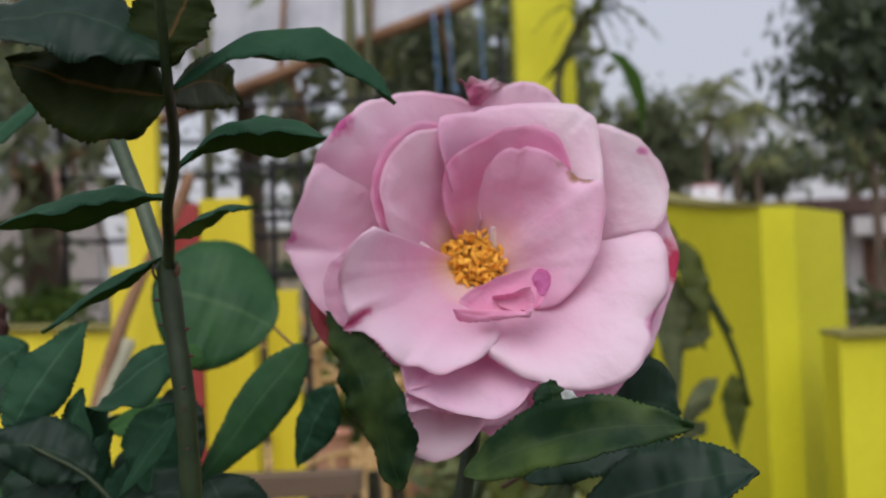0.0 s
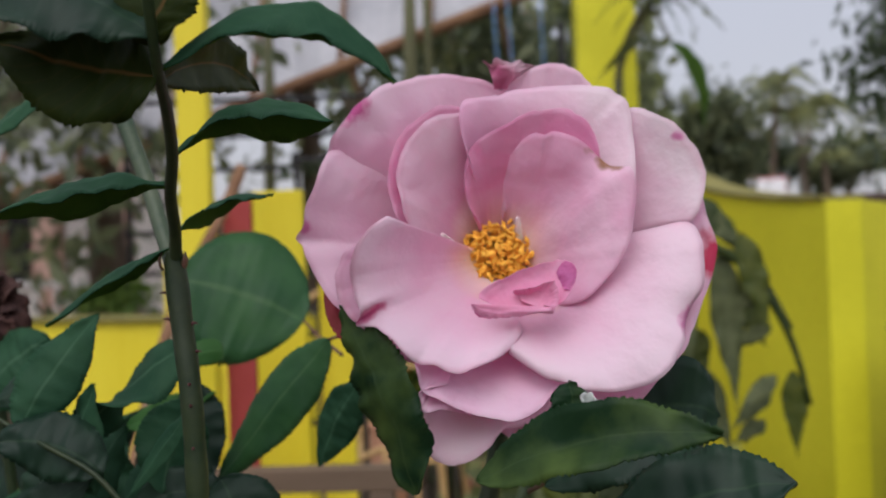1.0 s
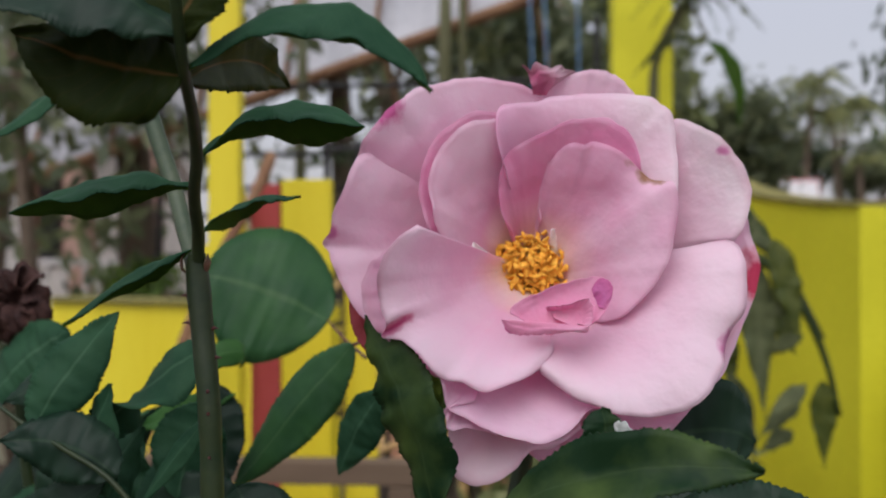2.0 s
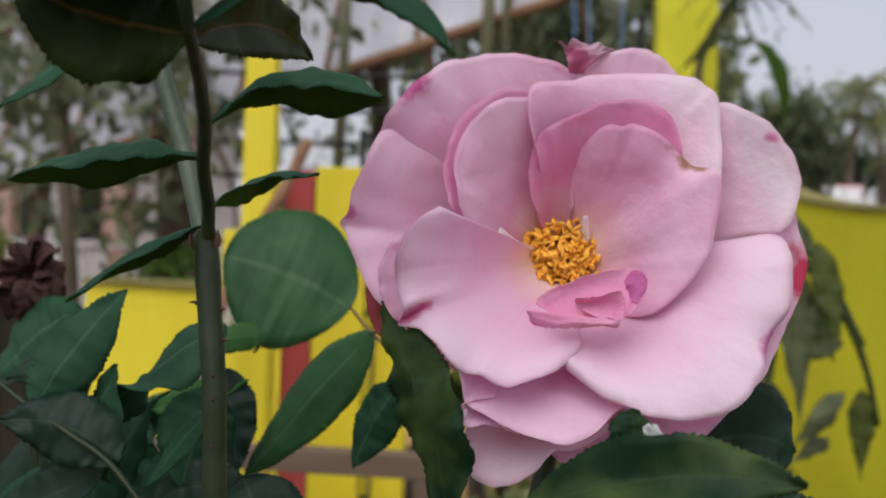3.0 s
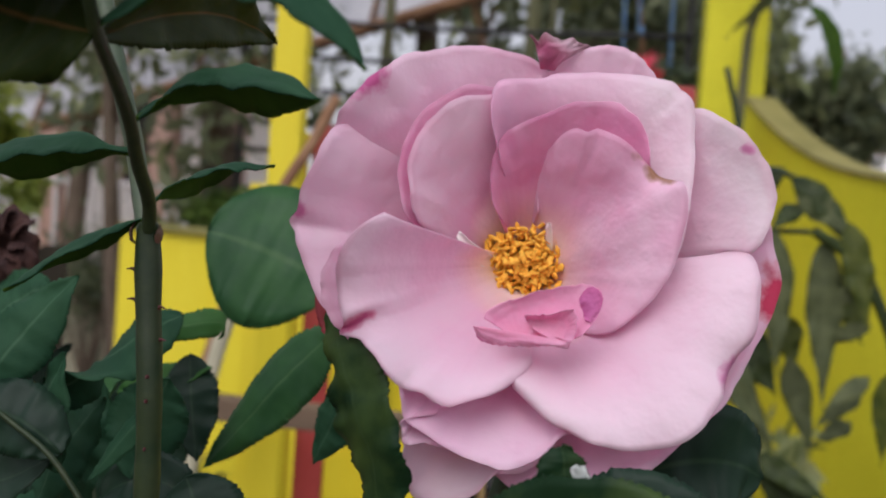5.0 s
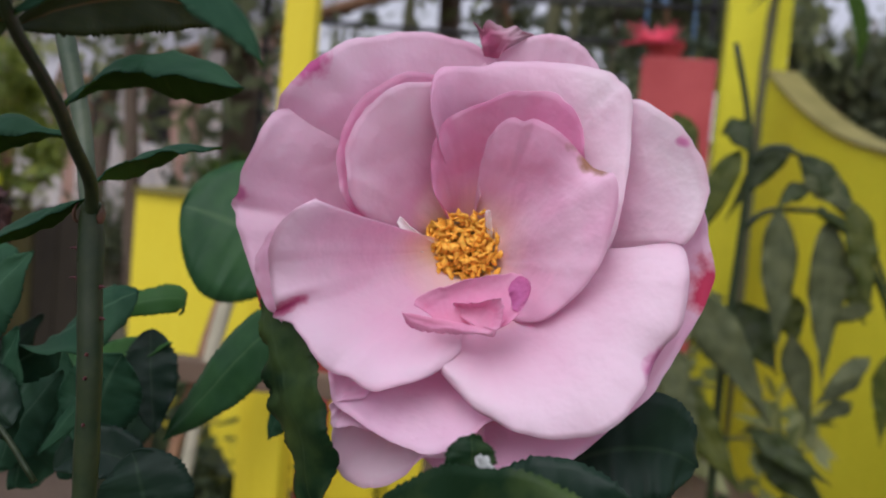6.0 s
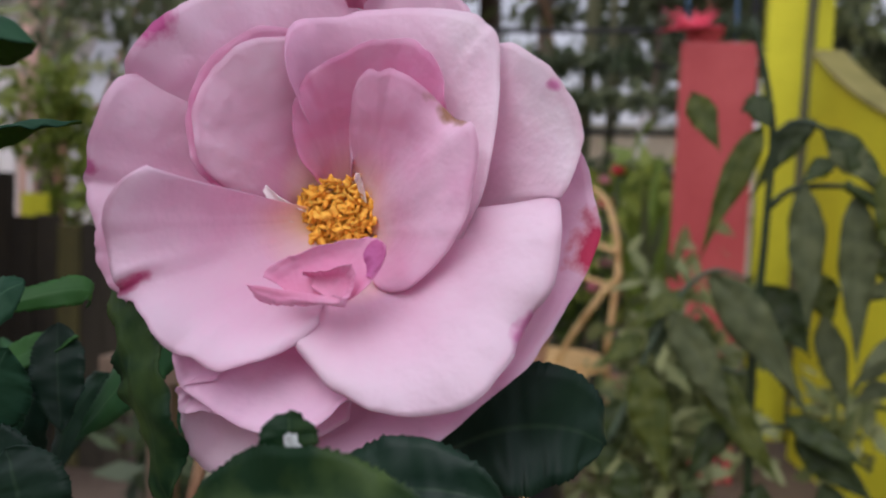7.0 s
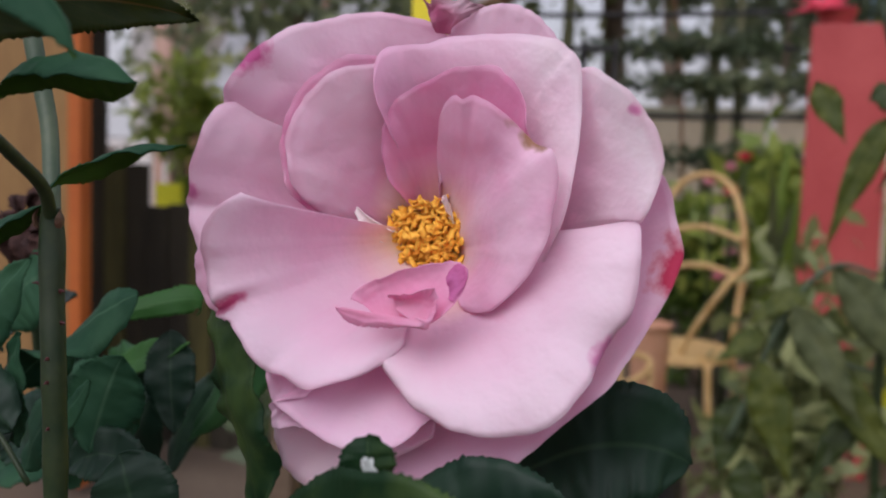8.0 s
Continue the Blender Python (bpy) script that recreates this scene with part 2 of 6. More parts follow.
LEAF_STRAP = leaf_surface("leaf_yellowgreen", (0.16, 0.26, 0.035), (0.27, 0.37, 0.06), (0.28, 0.36, 0.10), glow=0.45)
LEAF_OLIVE = leaf_surface("leaf_olive", (0.080, 0.110, 0.018), (0.155, 0.180, 0.030), (0.17, 0.19, 0.05), glow=0.45)
STEM = surface("stem_green", (0.010, 0.028, 0.006), (0.028, 0.044, 0.012), 0.5, 120, 0.4, 500, dist=0.0003)
STEM_PALE = surface("stem_pale_green", (0.045, 0.080, 0.044), (0.085, 0.115, 0.062), 0.5, 120, 0.4, 500, dist=0.0003)
STEM_RED = surface("stem_reddish", (0.10, 0.07, 0.035), (0.17, 0.075, 0.05), 0.5, 120, 0.4, 500, dist=0.0003)
THORN = surface("thorn_red", (0.06, 0.012, 0.014), (0.10, 0.025, 0.025), 0.45, 300, 0.1, 900, dist=0.0002)
ANTHER = surface("anther_orange", (0.95, 0.42, 0.02), (0.97, 0.62, 0.08), 0.7, 900, 0.6, 3000, dist=0.0002)
FILAMENT = surface("filament_yellow", (0.92, 0.55, 0.08), (0.94, 0.66, 0.18), 0.6, 300, 0.1, 900, dist=0.0002)
IVORY = surface("petaloid_ivory", (0.92, 0.89, 0.84), (0.90, 0.80, 0.78), 0.55, 150, 0.1, 600, dist=0.0002)
SEPAL = surface("sepal_red", (0.25, 0.03, 0.03), (0.40, 0.07, 0.09), 0.6, 120, 0.4, 400, dist=0.0004)
WHITE_SPLASH = surface("dried_splash_white", (0.42, 0.46, 0.42), (0.58, 0.61, 0.58), 0.8, 300, 0.3, 900, dist=0.0003)
YELLOW = surface("paint_yellow", (0.60, 0.585, 0.008), (0.71, 0.69, 0.016), 0.65, 3.0, 0.25, 40)
YELLOW_BRIGHT = surface("paint_yellow_wood", (0.72, 0.60, 0.01), (0.80, 0.70, 0.03), 0.55, 4.0, 0.25, 60, stretch=(1, 1, 0.2))
RED_PAINT = surface("paint_red", (0.36, 0.045, 0.045), (0.46, 0.08, 0.075), 0.6, 4.0, 0.25, 60)
COPING_YELLOW = surface("coping_yellowed", (0.17, 0.155, 0.035), (0.27, 0.245, 0.07), 0.85, 6.0, 0.5, 50)
COPING = surface("coping_cement", (0.30, 0.30, 0.20), (0.45, 0.43, 0.30), 0.9, 6.0, 0.5, 50)
TIMBER = surface("timber_tan", (0.09, 0.062, 0.036), (0.15, 0.105, 0.065), 0.75, 6.0, 0.4, 90, stretch=(0.15, 1, 1))
STICK = surface("stick_brown", (0.20, 0.10, 0.05), (0.32, 0.19, 0.10), 0.8, 20.0, 0.5, 120)
IRON = surface("iron_black", (0.012, 0.012, 0.013), (0.03, 0.03, 0.03), 0.5, 30, 0.3, 200, metal=0.3)
RUST = surface("pipe_rusty", (0.16, 0.08, 0.04), (0.28, 0.16, 0.08), 0.75, 8, 0.4, 90)
SHEET = surface("roof_sheet_grey", (0.34, 0.35, 0.37), (0.48, 0.49, 0.50), 0.5, 3, 0.2, 30)
SOIL = surface("soil", (0.065, 0.045, 0.03), (0.12, 0.09, 0.06), 0.95, 2.5, 0.6, 40, dist=0.02)
BARK = surface("bark", (0.10, 0.075, 0.05), (0.22, 0.17, 0.12), 0.9, 6, 0.7, 50, stretch=(1, 1, 0.25), dist=0.01)
BARK_GREEN = surface("bark_mossy", (0.085, 0.09, 0.04), (0.17, 0.17, 0.09), 0.9, 6, 0.7, 50, stretch=(1, 1, 0.25), dist=0.01)
CANE = surface("cane_tan", (0.42, 0.26, 0.09), (0.60, 0.42, 0.18), 0.6, 20, 0.3, 150)
PLASTER = surface("plaster_white", (0.70, 0.68, 0.63), (0.80, 0.78, 0.74), 0.85, 3, 0.3, 30)
PLASTER_PINK = surface("plaster_pink", (0.52, 0.33, 0.25), (0.62, 0.42, 0.33), 0.85, 3, 0.3, 30)
BROWN_DOOR = surface("door_brown", (0.12, 0.055, 0.03), (0.22, 0.11, 0.06), 0.6, 8, 0.4, 60, stretch=(1, 1, 0.3))
TILE_ROOF = surface("roof_brown", (0.09, 0.055, 0.045), (0.17, 0.11, 0.09), 0.85, 6, 0.5, 50)
ORANGE = surface("paint_orange", (0.36, 0.085, 0.012), (0.46, 0.13, 0.02), 0.6, 5, 0.3, 60)
OCHRE = surface("wood_ochre", (0.20, 0.11, 0.035), (0.30, 0.18, 0.06), 0.65, 5, 0.3, 60, stretch=(1, 1, 0.2))
SIGN_WHITE = surface("signboard_white", (0.90, 0.90, 0.88), (0.94, 0.94, 0.93), 0.5, 5, 0.05, 60)
BLOOM_RED = surface("blossom_red", (0.60, 0.03, 0.06), (0.75, 0.10, 0.16), 0.6, 60, 0.2, 300)
BLOOM_PINK = surface("blossom_pink", (0.70, 0.28, 0.36), (0.80, 0.45, 0.50), 0.6, 60, 0.2, 300)
WILT = surface("wilted_petal", (0.025, 0.010, 0.008), (0.065, 0.028, 0.020), 0.85, 150, 0.7, 600, dist=0.001)
POT = surface("pot_terracotta", (0.42, 0.20, 0.11), (0.52, 0.29, 0.18), 0.85, 12, 0.3, 90)
BLUE_CORD = surface("cord_blue", (0.12, 0.25, 0.45), (0.2, 0.35, 0.55), 0.6, 50, 0.1, 200)


def foliage(name, a, b):
    m, n, l, p = nodes_of(name)
    geo, ramp = n.new("ShaderNodeNewGeometry"), n.new("ShaderNodeValToRGB")
    ramp.color_ramp.elements[0].color, ramp.color_ramp.elements[1].color = (*a, 1), (*b, 1)
    l.new(geo.outputs["Random Per Island"], ramp.inputs[0])
    l.new(ramp.outputs[0], p.inputs["Base Color"])
    p.inputs["Roughness"].default_value = 0.55
    tr, mx = n.new("ShaderNodeBsdfTranslucent"), n.new("ShaderNodeMixShader")
    l.new(ramp.outputs[0], tr.inputs[0])
    mx.inputs[0].default_value = 0.35
    l.new(p.outputs[0], mx.inputs[1])
    l.new(tr.outputs[0], mx.inputs[2])
    l.new(mx.outputs[0], n["Material Output"].inputs[0])
    return m


FOL_DARK = foliage("foliage_dark", (0.035, 0.055, 0.028), (0.10, 0.14, 0.06))
FOL_MID = foliage("foliage_mid", (0.08, 0.11, 0.055), (0.20, 0.23, 0.11))
FOL_LIGHT = foliage("foliage_light", (0.13, 0.17, 0.06), (0.30, 0.33, 0.13))
FOL_PALM = foliage("foliage_palm", (0.09, 0.13, 0.05), (0.36, 0.36, 0.12))
FOL_BRIGHT = foliage("foliage_yellowgreen", (0.15, 0.22, 0.03), (0.34, 0.40, 0.07))
FOL_HEDGE = foliage("foliage_hedge", (0.07, 0.14, 0.02), (0.17, 0.27, 0.04))

# ---- builders ----


def thing(name, label, category, at=(0, 0, 0), group="", kind=""):
    ob = new(name)
    ob.location = at
    return tagged(ob, label, category, group, kind)


def link(name, verts, faces, material, parent=None, label="", uvs=None, smooth=True):
    me = bpy.data.meshes.new(name)
    me.from_pydata([tuple(v) for v in verts], [], faces)
    if uvs is not None:
        layer = me.uv_layers.new(name="UVMap")
        for lp in me.loops:
            layer.data[lp.index].uv = uvs[lp.vertex_index]
    if smooth:
        me.shade_smooth()
    me.materials.append(material)
    ob = new(name, me)
    if parent:
        ob.parent = parent
    if label:
        tagged(ob, label)
    return ob


def part(name, bm, material, parent=None, label="", smooth=False):
    me = bpy.data.meshes.new(name)
    bm.to_mesh(me)
    bm.free()
    if smooth:
        me.shade_smooth()
    me.materials.append(material)
    ob = new(name, me)
    if parent:
        ob.parent = parent
    if label:
        tagged(ob, label)
    return ob


def box_bm(lo, hi, bevel=0.004, bm=None):
    bm = bm or bmesh.new()
    c = [(a + b) / 2 for a, b in zip(lo, hi)]
    s = [b - a for a, b in zip(lo, hi)]
    r = bmesh.ops.create_cube(bm, size=1.0, matrix=Matrix.LocRotScale(c, None, s))
    if bevel:
        edges = list({e for v in r["verts"] for e in v.link_edges})
        bmesh.ops.bevel(bm, geom=edges, offset=bevel, segments=2, affect="EDGES", profile=0.7)
    return bm


def spline(pts, n):
    """n + 1 points on a Catmull-Rom curve through pts."""
    p = [Vector(q) for q in pts]
    p = [2 * p[0] - p[1], *p, 2 * p[-1] - p[-2]]
    out = []
    for i in range(n + 1):
        x = i / n * (len(p) - 3)
        k = min(int(x), len(p) - 4)
        t = x - k
        a, b, c, d = p[k:k + 4]
        out.append(0.5 * (2 * b + (c - a) * t + (2 * a - 5 * b + 4 * c - d) * t * t + (3 * b - a - 3 * c + d) * t ** 3))
    return out


def tube_data(pts, r0, r1, sides=8, steps=24, knot=0.0, swell=0.0):
    line = spline(pts, steps)
    verts, faces = [], []
    for i, c in enumerate(line):
        d = (line[min(i + 1, steps)] - line[max(i - 1, 0)]).normalized()
        x = d.cross(Vector((0.31, 0.9, 0.2))).normalized()
        y = d.cross(x)
        r = r0 + (r1 - r0) * i / steps
        r *= 1 + knot * noise.noise(c * 90) + swell * math.sin(math.pi * i / steps)
        verts += [c + (x * math.cos(a) + y * math.sin(a)) * r for a in (math.tau * k / sides for k in range(sides))]
    for i in range(steps):
        for k in range(sides):
            a, b = i * sides + k, i * sides + (k + 1) % sides
            faces.append((a, b, b + sides, a + sides))
    faces.append(tuple(range(sides - 1, -1, -1)))
    faces.append(tuple(steps * sides + k for k in range(sides)))
    return verts, faces


def tube(name, pts, r0, r1, material, parent=None, label="", sides=8, steps=24, knot=0.0, swell=0.0):
    return link(name, *tube_data(pts, r0, r1, sides, steps, knot, swell), material, parent, label)


def blade(name, base, mid, tip, width, side, material, parent, label="", fold=0.25, teeth=15, peak=0.45, wave=0.0, curl=0.0, thick=0.0004, blunt=0.6, point=0.85, ruffle=0.10, under=None, relief=1.0):
    """A leaf blade from base to tip through mid: side is the way its width runs, fold lifts both halves, curl rolls the edges down."""
    base, mid, tip = Vector(base), Vector(mid), Vector(tip)
    ctrl = 2 * mid - 0.5 * (base + tip)
    length = (mid - base).length + (tip - mid).length
    teeth = max(round(teeth * 1.2), min(44, round(length / 0.0017)))
    rows, cols = teeth * 3, 8
    bite = min(0.0004, 0.03 * width)
    sd = Vector(side).normalized()
    verts, uvs, faces = [], [], []
    for i in range(rows + 1):
        s = i / rows
        c = (1 - s) ** 2 * base + 2 * s * (1 - s) * ctrl + s * s * tip
        d = (2 * (1 - s) * (ctrl - base) + 2 * s * (tip - ctrl)).normalized()
        x = (sd - d * sd.dot(d)).normalized()
        up = d.cross(x).normalized()
        if s < peak:
            w = math.sin(0.5 * math.pi * s / peak) ** blunt
        else:
            w = math.cos(0.5 * math.pi * (s - peak) / (1 - peak)) ** point
        w = max(w, 0.0) * width / 2
        tooth = 1 + (-0.9, 0.1, 1.0)[i % 3] * bite / max(w, 4 * bite) * (0.6 + 0.8 * noise.cell(Vector((i // 3, width * 900, 0)))) if 0.04 < s < 0.97 else 1.0
        for j in range(cols + 1):
            u = 2 * j / cols - 1
            h = abs(u)
            f = fold if not isinstance(fold, tuple) else (fold[0] if u * x.y < 0 else fold[1]) * (1 if up.z >= 0 else -1)
            lift = f * h * w - curl * h * h * w + wave * width * math.sin(9 * s + 2.2 * u) * h
            lift += ruffle * width * h * h * noise.noise(Vector((s * 7.5, (3 if u > 0 else 0), width * 700 + tip.x * 90)))
            lift += 0.07 * relief * width * noise.noise(Vector((s * 5, u * 1.6, width * 300 + tip.x * 50)))
            lift += 0.025 * relief * width * noise.noise(Vector((s * 16, u * 4, width * 500 + tip.z * 70)))
            k = tooth if j in (0, cols) else 1.0
            k *= 1 + 0.7 * ruffle * noise.noise(Vector((s * 5, (7 if u > 0 else 0), width * 900 + tip.z * 60)))
            verts.append(c + x * u * w * k + up * lift)
            uvs.append((j / cols, s))
    for i in range(rows):
        for j in range(cols):
            a = i * (cols + 1) + j
            faces.append((a, a + 1, a + cols + 2, a + cols + 1))
    ob = link(name, verts, faces, material, parent, label, uvs)
    if thick:
        mod = ob.modifiers.new("thickness", "SOLIDIFY")
        mod.thickness, mod.offset = thick, -1.0
        if under:
            ob.data.materials.append(under)
            if sum(q.normal.z for q in ob.data.polygons) < 0:
                ob.data.flip_normals()
            mod.material_offset = 1
    return ob


def even(line, n):
    """The same curve in n steps of equal length."""
    at = [0.0]
    for a, b in zip(line, line[1:]):
        at.append(at[-1] + (b - a).length)
    res, k = [], 0
    for j in range(n + 1):
        d = at[-1] * j / n
        while k < len(line) - 2 and at[k + 1] < d:
            k += 1
        res.append(line[k].lerp(line[k + 1], min(1.0, (d - at[k]) / max(1e-9, at[k + 1] - at[k]))))
    return res


def petal(base, rim, material, parent, label="", cup=(6.0, 2.0), spread=4.0, roll=0.0, ripple=0.85, seed=0, thick=0.00014, out=(0, 1, 0), ridge=None, crease=None):
    """A petal (mm, from the flower's heart): a sheet from its claw at base to the curve rim, hollowed along out, the rim rolled."""
    cols = 90
    line = even(spline(rim, 300), cols)
    reach = [min(20, j, cols - j) for j in range(cols + 1)]
    calm = [sum((line[j + k] for k in range(-n, n + 1)), Vector()) / (2 * n + 1) for j, n in enumerate(reach)]
    base, out = Vector(base), Vector(out).normalized()
    across = (line[-1] - line[0]).normalized()
    rows = 34
    verts, uvs, faces = [], [], []
    for i in range(rows + 1):
        t = i / rows
        for j, r in enumerate(line):
            s = j / cols
            b = base + across * spread * (s - 0.5)
            full = r
            r = calm[j].lerp(r, 0.05 + 0.95 * t ** 6)
            m1 = b.lerp(r, 0.33) + out * cup[0]
            m2 = b.lerp(r, 0.72) + out * cup[1]
            p = (1 - t) ** 3 * b + 3 * t * (1 - t) ** 2 * m1 + 3 * t * t * (1 - t) * m2 + t ** 3 * r
            rad = (r - b).normalized()
            k = max(0.0, (t - 0.78) / 0.22)
            p = p + (out * 1.0) * roll * k * k
            q = Vector((s * 3.1 + seed * 7.3, t * 2.3, seed * 3.7))
            p = p + out * ripple * (noise.noise(q) * 1.6 * t + noise.noise(q * 3.3) * 0.5 * t * t)
            ends = min(1.0, 6 * s, 6 * (1 - s))
            p = p + out * ripple * 0.3 * ends * noise.noise(Vector((s * 13, t * 1.2, seed * 2.9))) * t ** 3
            p = p + rad * ends * (ripple * 0.8 * noise.noise(Vector((s * 11, seed * 5.1, 2.0))) + 0.36 * noise.noise(Vector((s * 30, seed * 5.1, 9.0)))) * t ** 4
            p = p + out * ripple * ends * (0.3 * noise.noise(Vector((s * 5, seed * 1.7, 4.0))) * math.sin(math.pi * t) + 0.8 * noise.noise(Vector((s * 19, seed * 4.3, t * 1.5))) * t ** 8)
            p = p + out * ripple * ends * 0.08 * noise.noise(Vector((s * 26, t * 2.5, seed * 6.1))) * math.sin(math.pi * min(1.0, t * 1.1)) ** 2
            if crease:
                d = min(1.0, max(0.0, (t - crease[3]) / (1 - crease[3])))
                p = p + out * crease[1] * math.exp(-((s - crease[0]) / crease[2]) ** 2) * d * d * (3 - 2 * d)
            if ridge:
                p = p - out * ridge[1] * math.exp(-((s - ridge[0]) / ridge[2]) ** 2) * math.sin(math.pi * min(t, 0.98)) ** 0.8
            verts.append(p * 0.001)
            uvs.append((s, t))
    n = len(line)
    for i in range(rows):
        for j in range(n - 1):
            a = i * n + j
            faces.append((a, a + 1, a + n + 1, a + n))
    ob = link("petal", verts, faces, material, parent, label, uvs)
    mod = ob.modifiers.new("thickness", "SOLIDIFY")
    mod.thickness, mod.offset = thick, 0.0
    return ob


def leaf_cloud(rng, n, centre, radii, size, shape="ball", hang=0.0):
    """Verts and faces of n small pointed leaves strewn through clumps of a crown."""
    verts, faces = [], []
    clumps = [(Vector([rng.gauss(0, 0.42) for _ in range(3)]), rng.uniform(0.25, 0.5)) for _ in range(16)]
    for _ in range(n):
        c, r = rng.choice(clumps)
        v = c + Vector([rng.gauss(0, 0.5) for _ in range(3)]) * r
        p = Vector(centre) + Vector((v.x * radii[0], v.y * radii[1], v.z * radii[2]))
        d = Vector([rng.gauss(0, 1) for _ in range(3)])
        d.z -= hang
        d.normalize()
        w = d.cross(Vector([rng.gauss(0, 1) for _ in range(3)])).normalized()
        L = size * rng.uniform(0.6, 1.4)
        k = len(verts)
        verts += [p, p + d * L * 0.5 + w * L * 0.2, p + d * L, p + d * L * 0.5 - w * L * 0.2]
        faces.append((k, k + 1, k + 2, k + 3))
    return verts, faces


def tree(name, at, height, crown_at, radii, leaves, size, material, label, seed, trunk_r=0.12, hang=0.0, lean=0.3):
    rng = random.Random(seed)
    t = thing(name, label, "tree", at)
    bend = rng.uniform(-lean, lean)
    tube("trunk", [(0, 0, -0.05), (bend * 0.4, 0, height * 0.35), (bend, 0.1, height * 0.75), (bend * 1.2, 0, height)], trunk_r, trunk_r * 0.35, BARK, t, steps=14, knot=0.15)
    for k in range(5):
        a = rng.uniform(0, math.tau)
        z0 = height * rng.uniform(0.45, 0.85)
        end = Vector(crown_at) + Vector((math.cos(a) * radii[0] * 0.7, math.sin(a) * radii[1] * 0.7, rng.uniform(-0.3, 0.5) * radii[2]))
        tube("limb", [(bend * z0 / height, 0.05, z0), tuple(Vector((bend, 0, z0)).lerp(end, 0.5) + Vector((0, 0, 0.1 * height))), tuple(end)], trunk_r * 0.4, trunk_r * 0.1, BARK, t, sides=6, steps=8)
    link("crown", *leaf_cloud(rng, leaves, crown_at, radii, size, hang=hang), material, t, smooth=False)
    return t


def palm(at, height, frond, count, label, seed, droop=0.9):
    rng = random.Random(seed)
    t = thing("palm_tree", label, "palm tree", at, group="palms behind the wall")
    lean = rng.uniform(-0.6, 0.6)
    tube("trunk", [(0, 0, -0.1), (lean * 0.3, 0, height * 0.4), (lean, 0, height)], 0.17, 0.11, BARK, t, steps=12, knot=0.1)
    top = Vector((lean, 0, height))
    for k in range(count):
        a = math.tau * k / count + rng.uniform(-0.2, 0.2)
        rise = rng.uniform(-0.2, 0.9)
        out = Vector((math.cos(a), math.sin(a), 0))
        pts = [top, top + out * frond * 0.45 + Vector((0, 0, rise * frond * 0.4)), top + out * frond * 0.95 + Vector((0, 0, (rise - droop) * frond * 0.55))]
        line = spline(pts, 40)
        verts, faces = [], []
        for i in range(1, 40):
            d = (line[i + 1] - line[i - 1]).normalized()
            sd = d.cross(Vector((0, 0, 1))).normalized()
            L = frond * 0.22 * math.sin(math.pi * (0.12 + 0.83 * i / 40)) * rng.uniform(0.8, 1.1)
            for sg in (-1, 1):
                tip = line[i] + sd * sg * L + d * L * 0.5 - Vector((0, 0, L * 0.75))
                k0 = len(verts)
                verts += [line[i] - d * frond * 0.013, line[i] + d * frond * 0.013, tip]
                faces.append((k0, k0 + 1, k0 + 2))
        fr = link("frond", verts, faces, FOL_PALM, t, smooth=False)
        tube("rib", [tuple(q) for q in pts], 0.03, 0.006, STEM, fr, sides=5, steps=8)
    return t

# ---- ground and walls ----


def ground_sheet():
    n, verts, faces = 60, [], []
    for i in range(n + 1):
        for j in range(n + 1):
            x, y = ((2 * i / n - 1) ** 3) * 300, ((2 * j / n - 1) ** 3) * 300 + 4
            verts.append((x, y, 0.03 * noise.noise(Vector((x * 0.6, y * 0.6, 0))) - 0.02))
    for i in range(n):
        for j in range(n):
            a = i * (n + 1) + j
            faces.append((a, a + n + 1, a + n + 2, a + 1))
    return tagged(link("ground", verts, faces, SOIL), "bare brown earth of the yard with a few stones", "ground", kind="structure")


ground_sheet()


def wall_run(name, a, b, profile, thick, material, label, cap=0.0):
    """A wall from a to b on plan whose top follows profile, rows of (share of the run, height)."""
    a, b = Vector((*a, 0)), Vector((*b, 0))
    d = (b - a).normalized()
    nrm = Vector((-d.y, d.x, 0)) * thick
    fine = spline([(s, 0, z) for s, z in profile], 30) if len(profile) > 2 else [Vector((s, 0, z)) for s, z in profile]
    verts, faces = [], []
    for q in fine:
        p = a + (b - a) * q.x
        verts += [p + Vector((0, 0, -0.1)), p + Vector((0, 0, q.z)), p + nrm + Vector((0, 0, q.z)), p + nrm + Vector((0, 0, -0.1))]
    for i in range(len(fine) - 1):
        k = 4 * i
        for j in range(4):
            faces.append((k + j, k + (j + 1) % 4, k + 4 + (j + 1) % 4, k + 4 + j))
    faces += [(0, 3, 2, 1), tuple(len(verts) - 4 + j for j in range(4))]
    w = tagged(link(name, verts, faces, material, smooth=False), label, "wall", kind="structure")
    if cap:
        cv, cf = [], []
        for q in fine:
            p = a + (b - a) * q.x + Vector((0, 0, q.z + 0.001))
            cv += [p - nrm * 0.12, p - nrm * 0.12 + Vector((0, 0, cap)), p + nrm * 1.12 + Vector((0, 0, cap)), p + nrm * 1.12]
        link("coping", cv, faces, COPING_YELLOW, w, smooth=False)
    return w


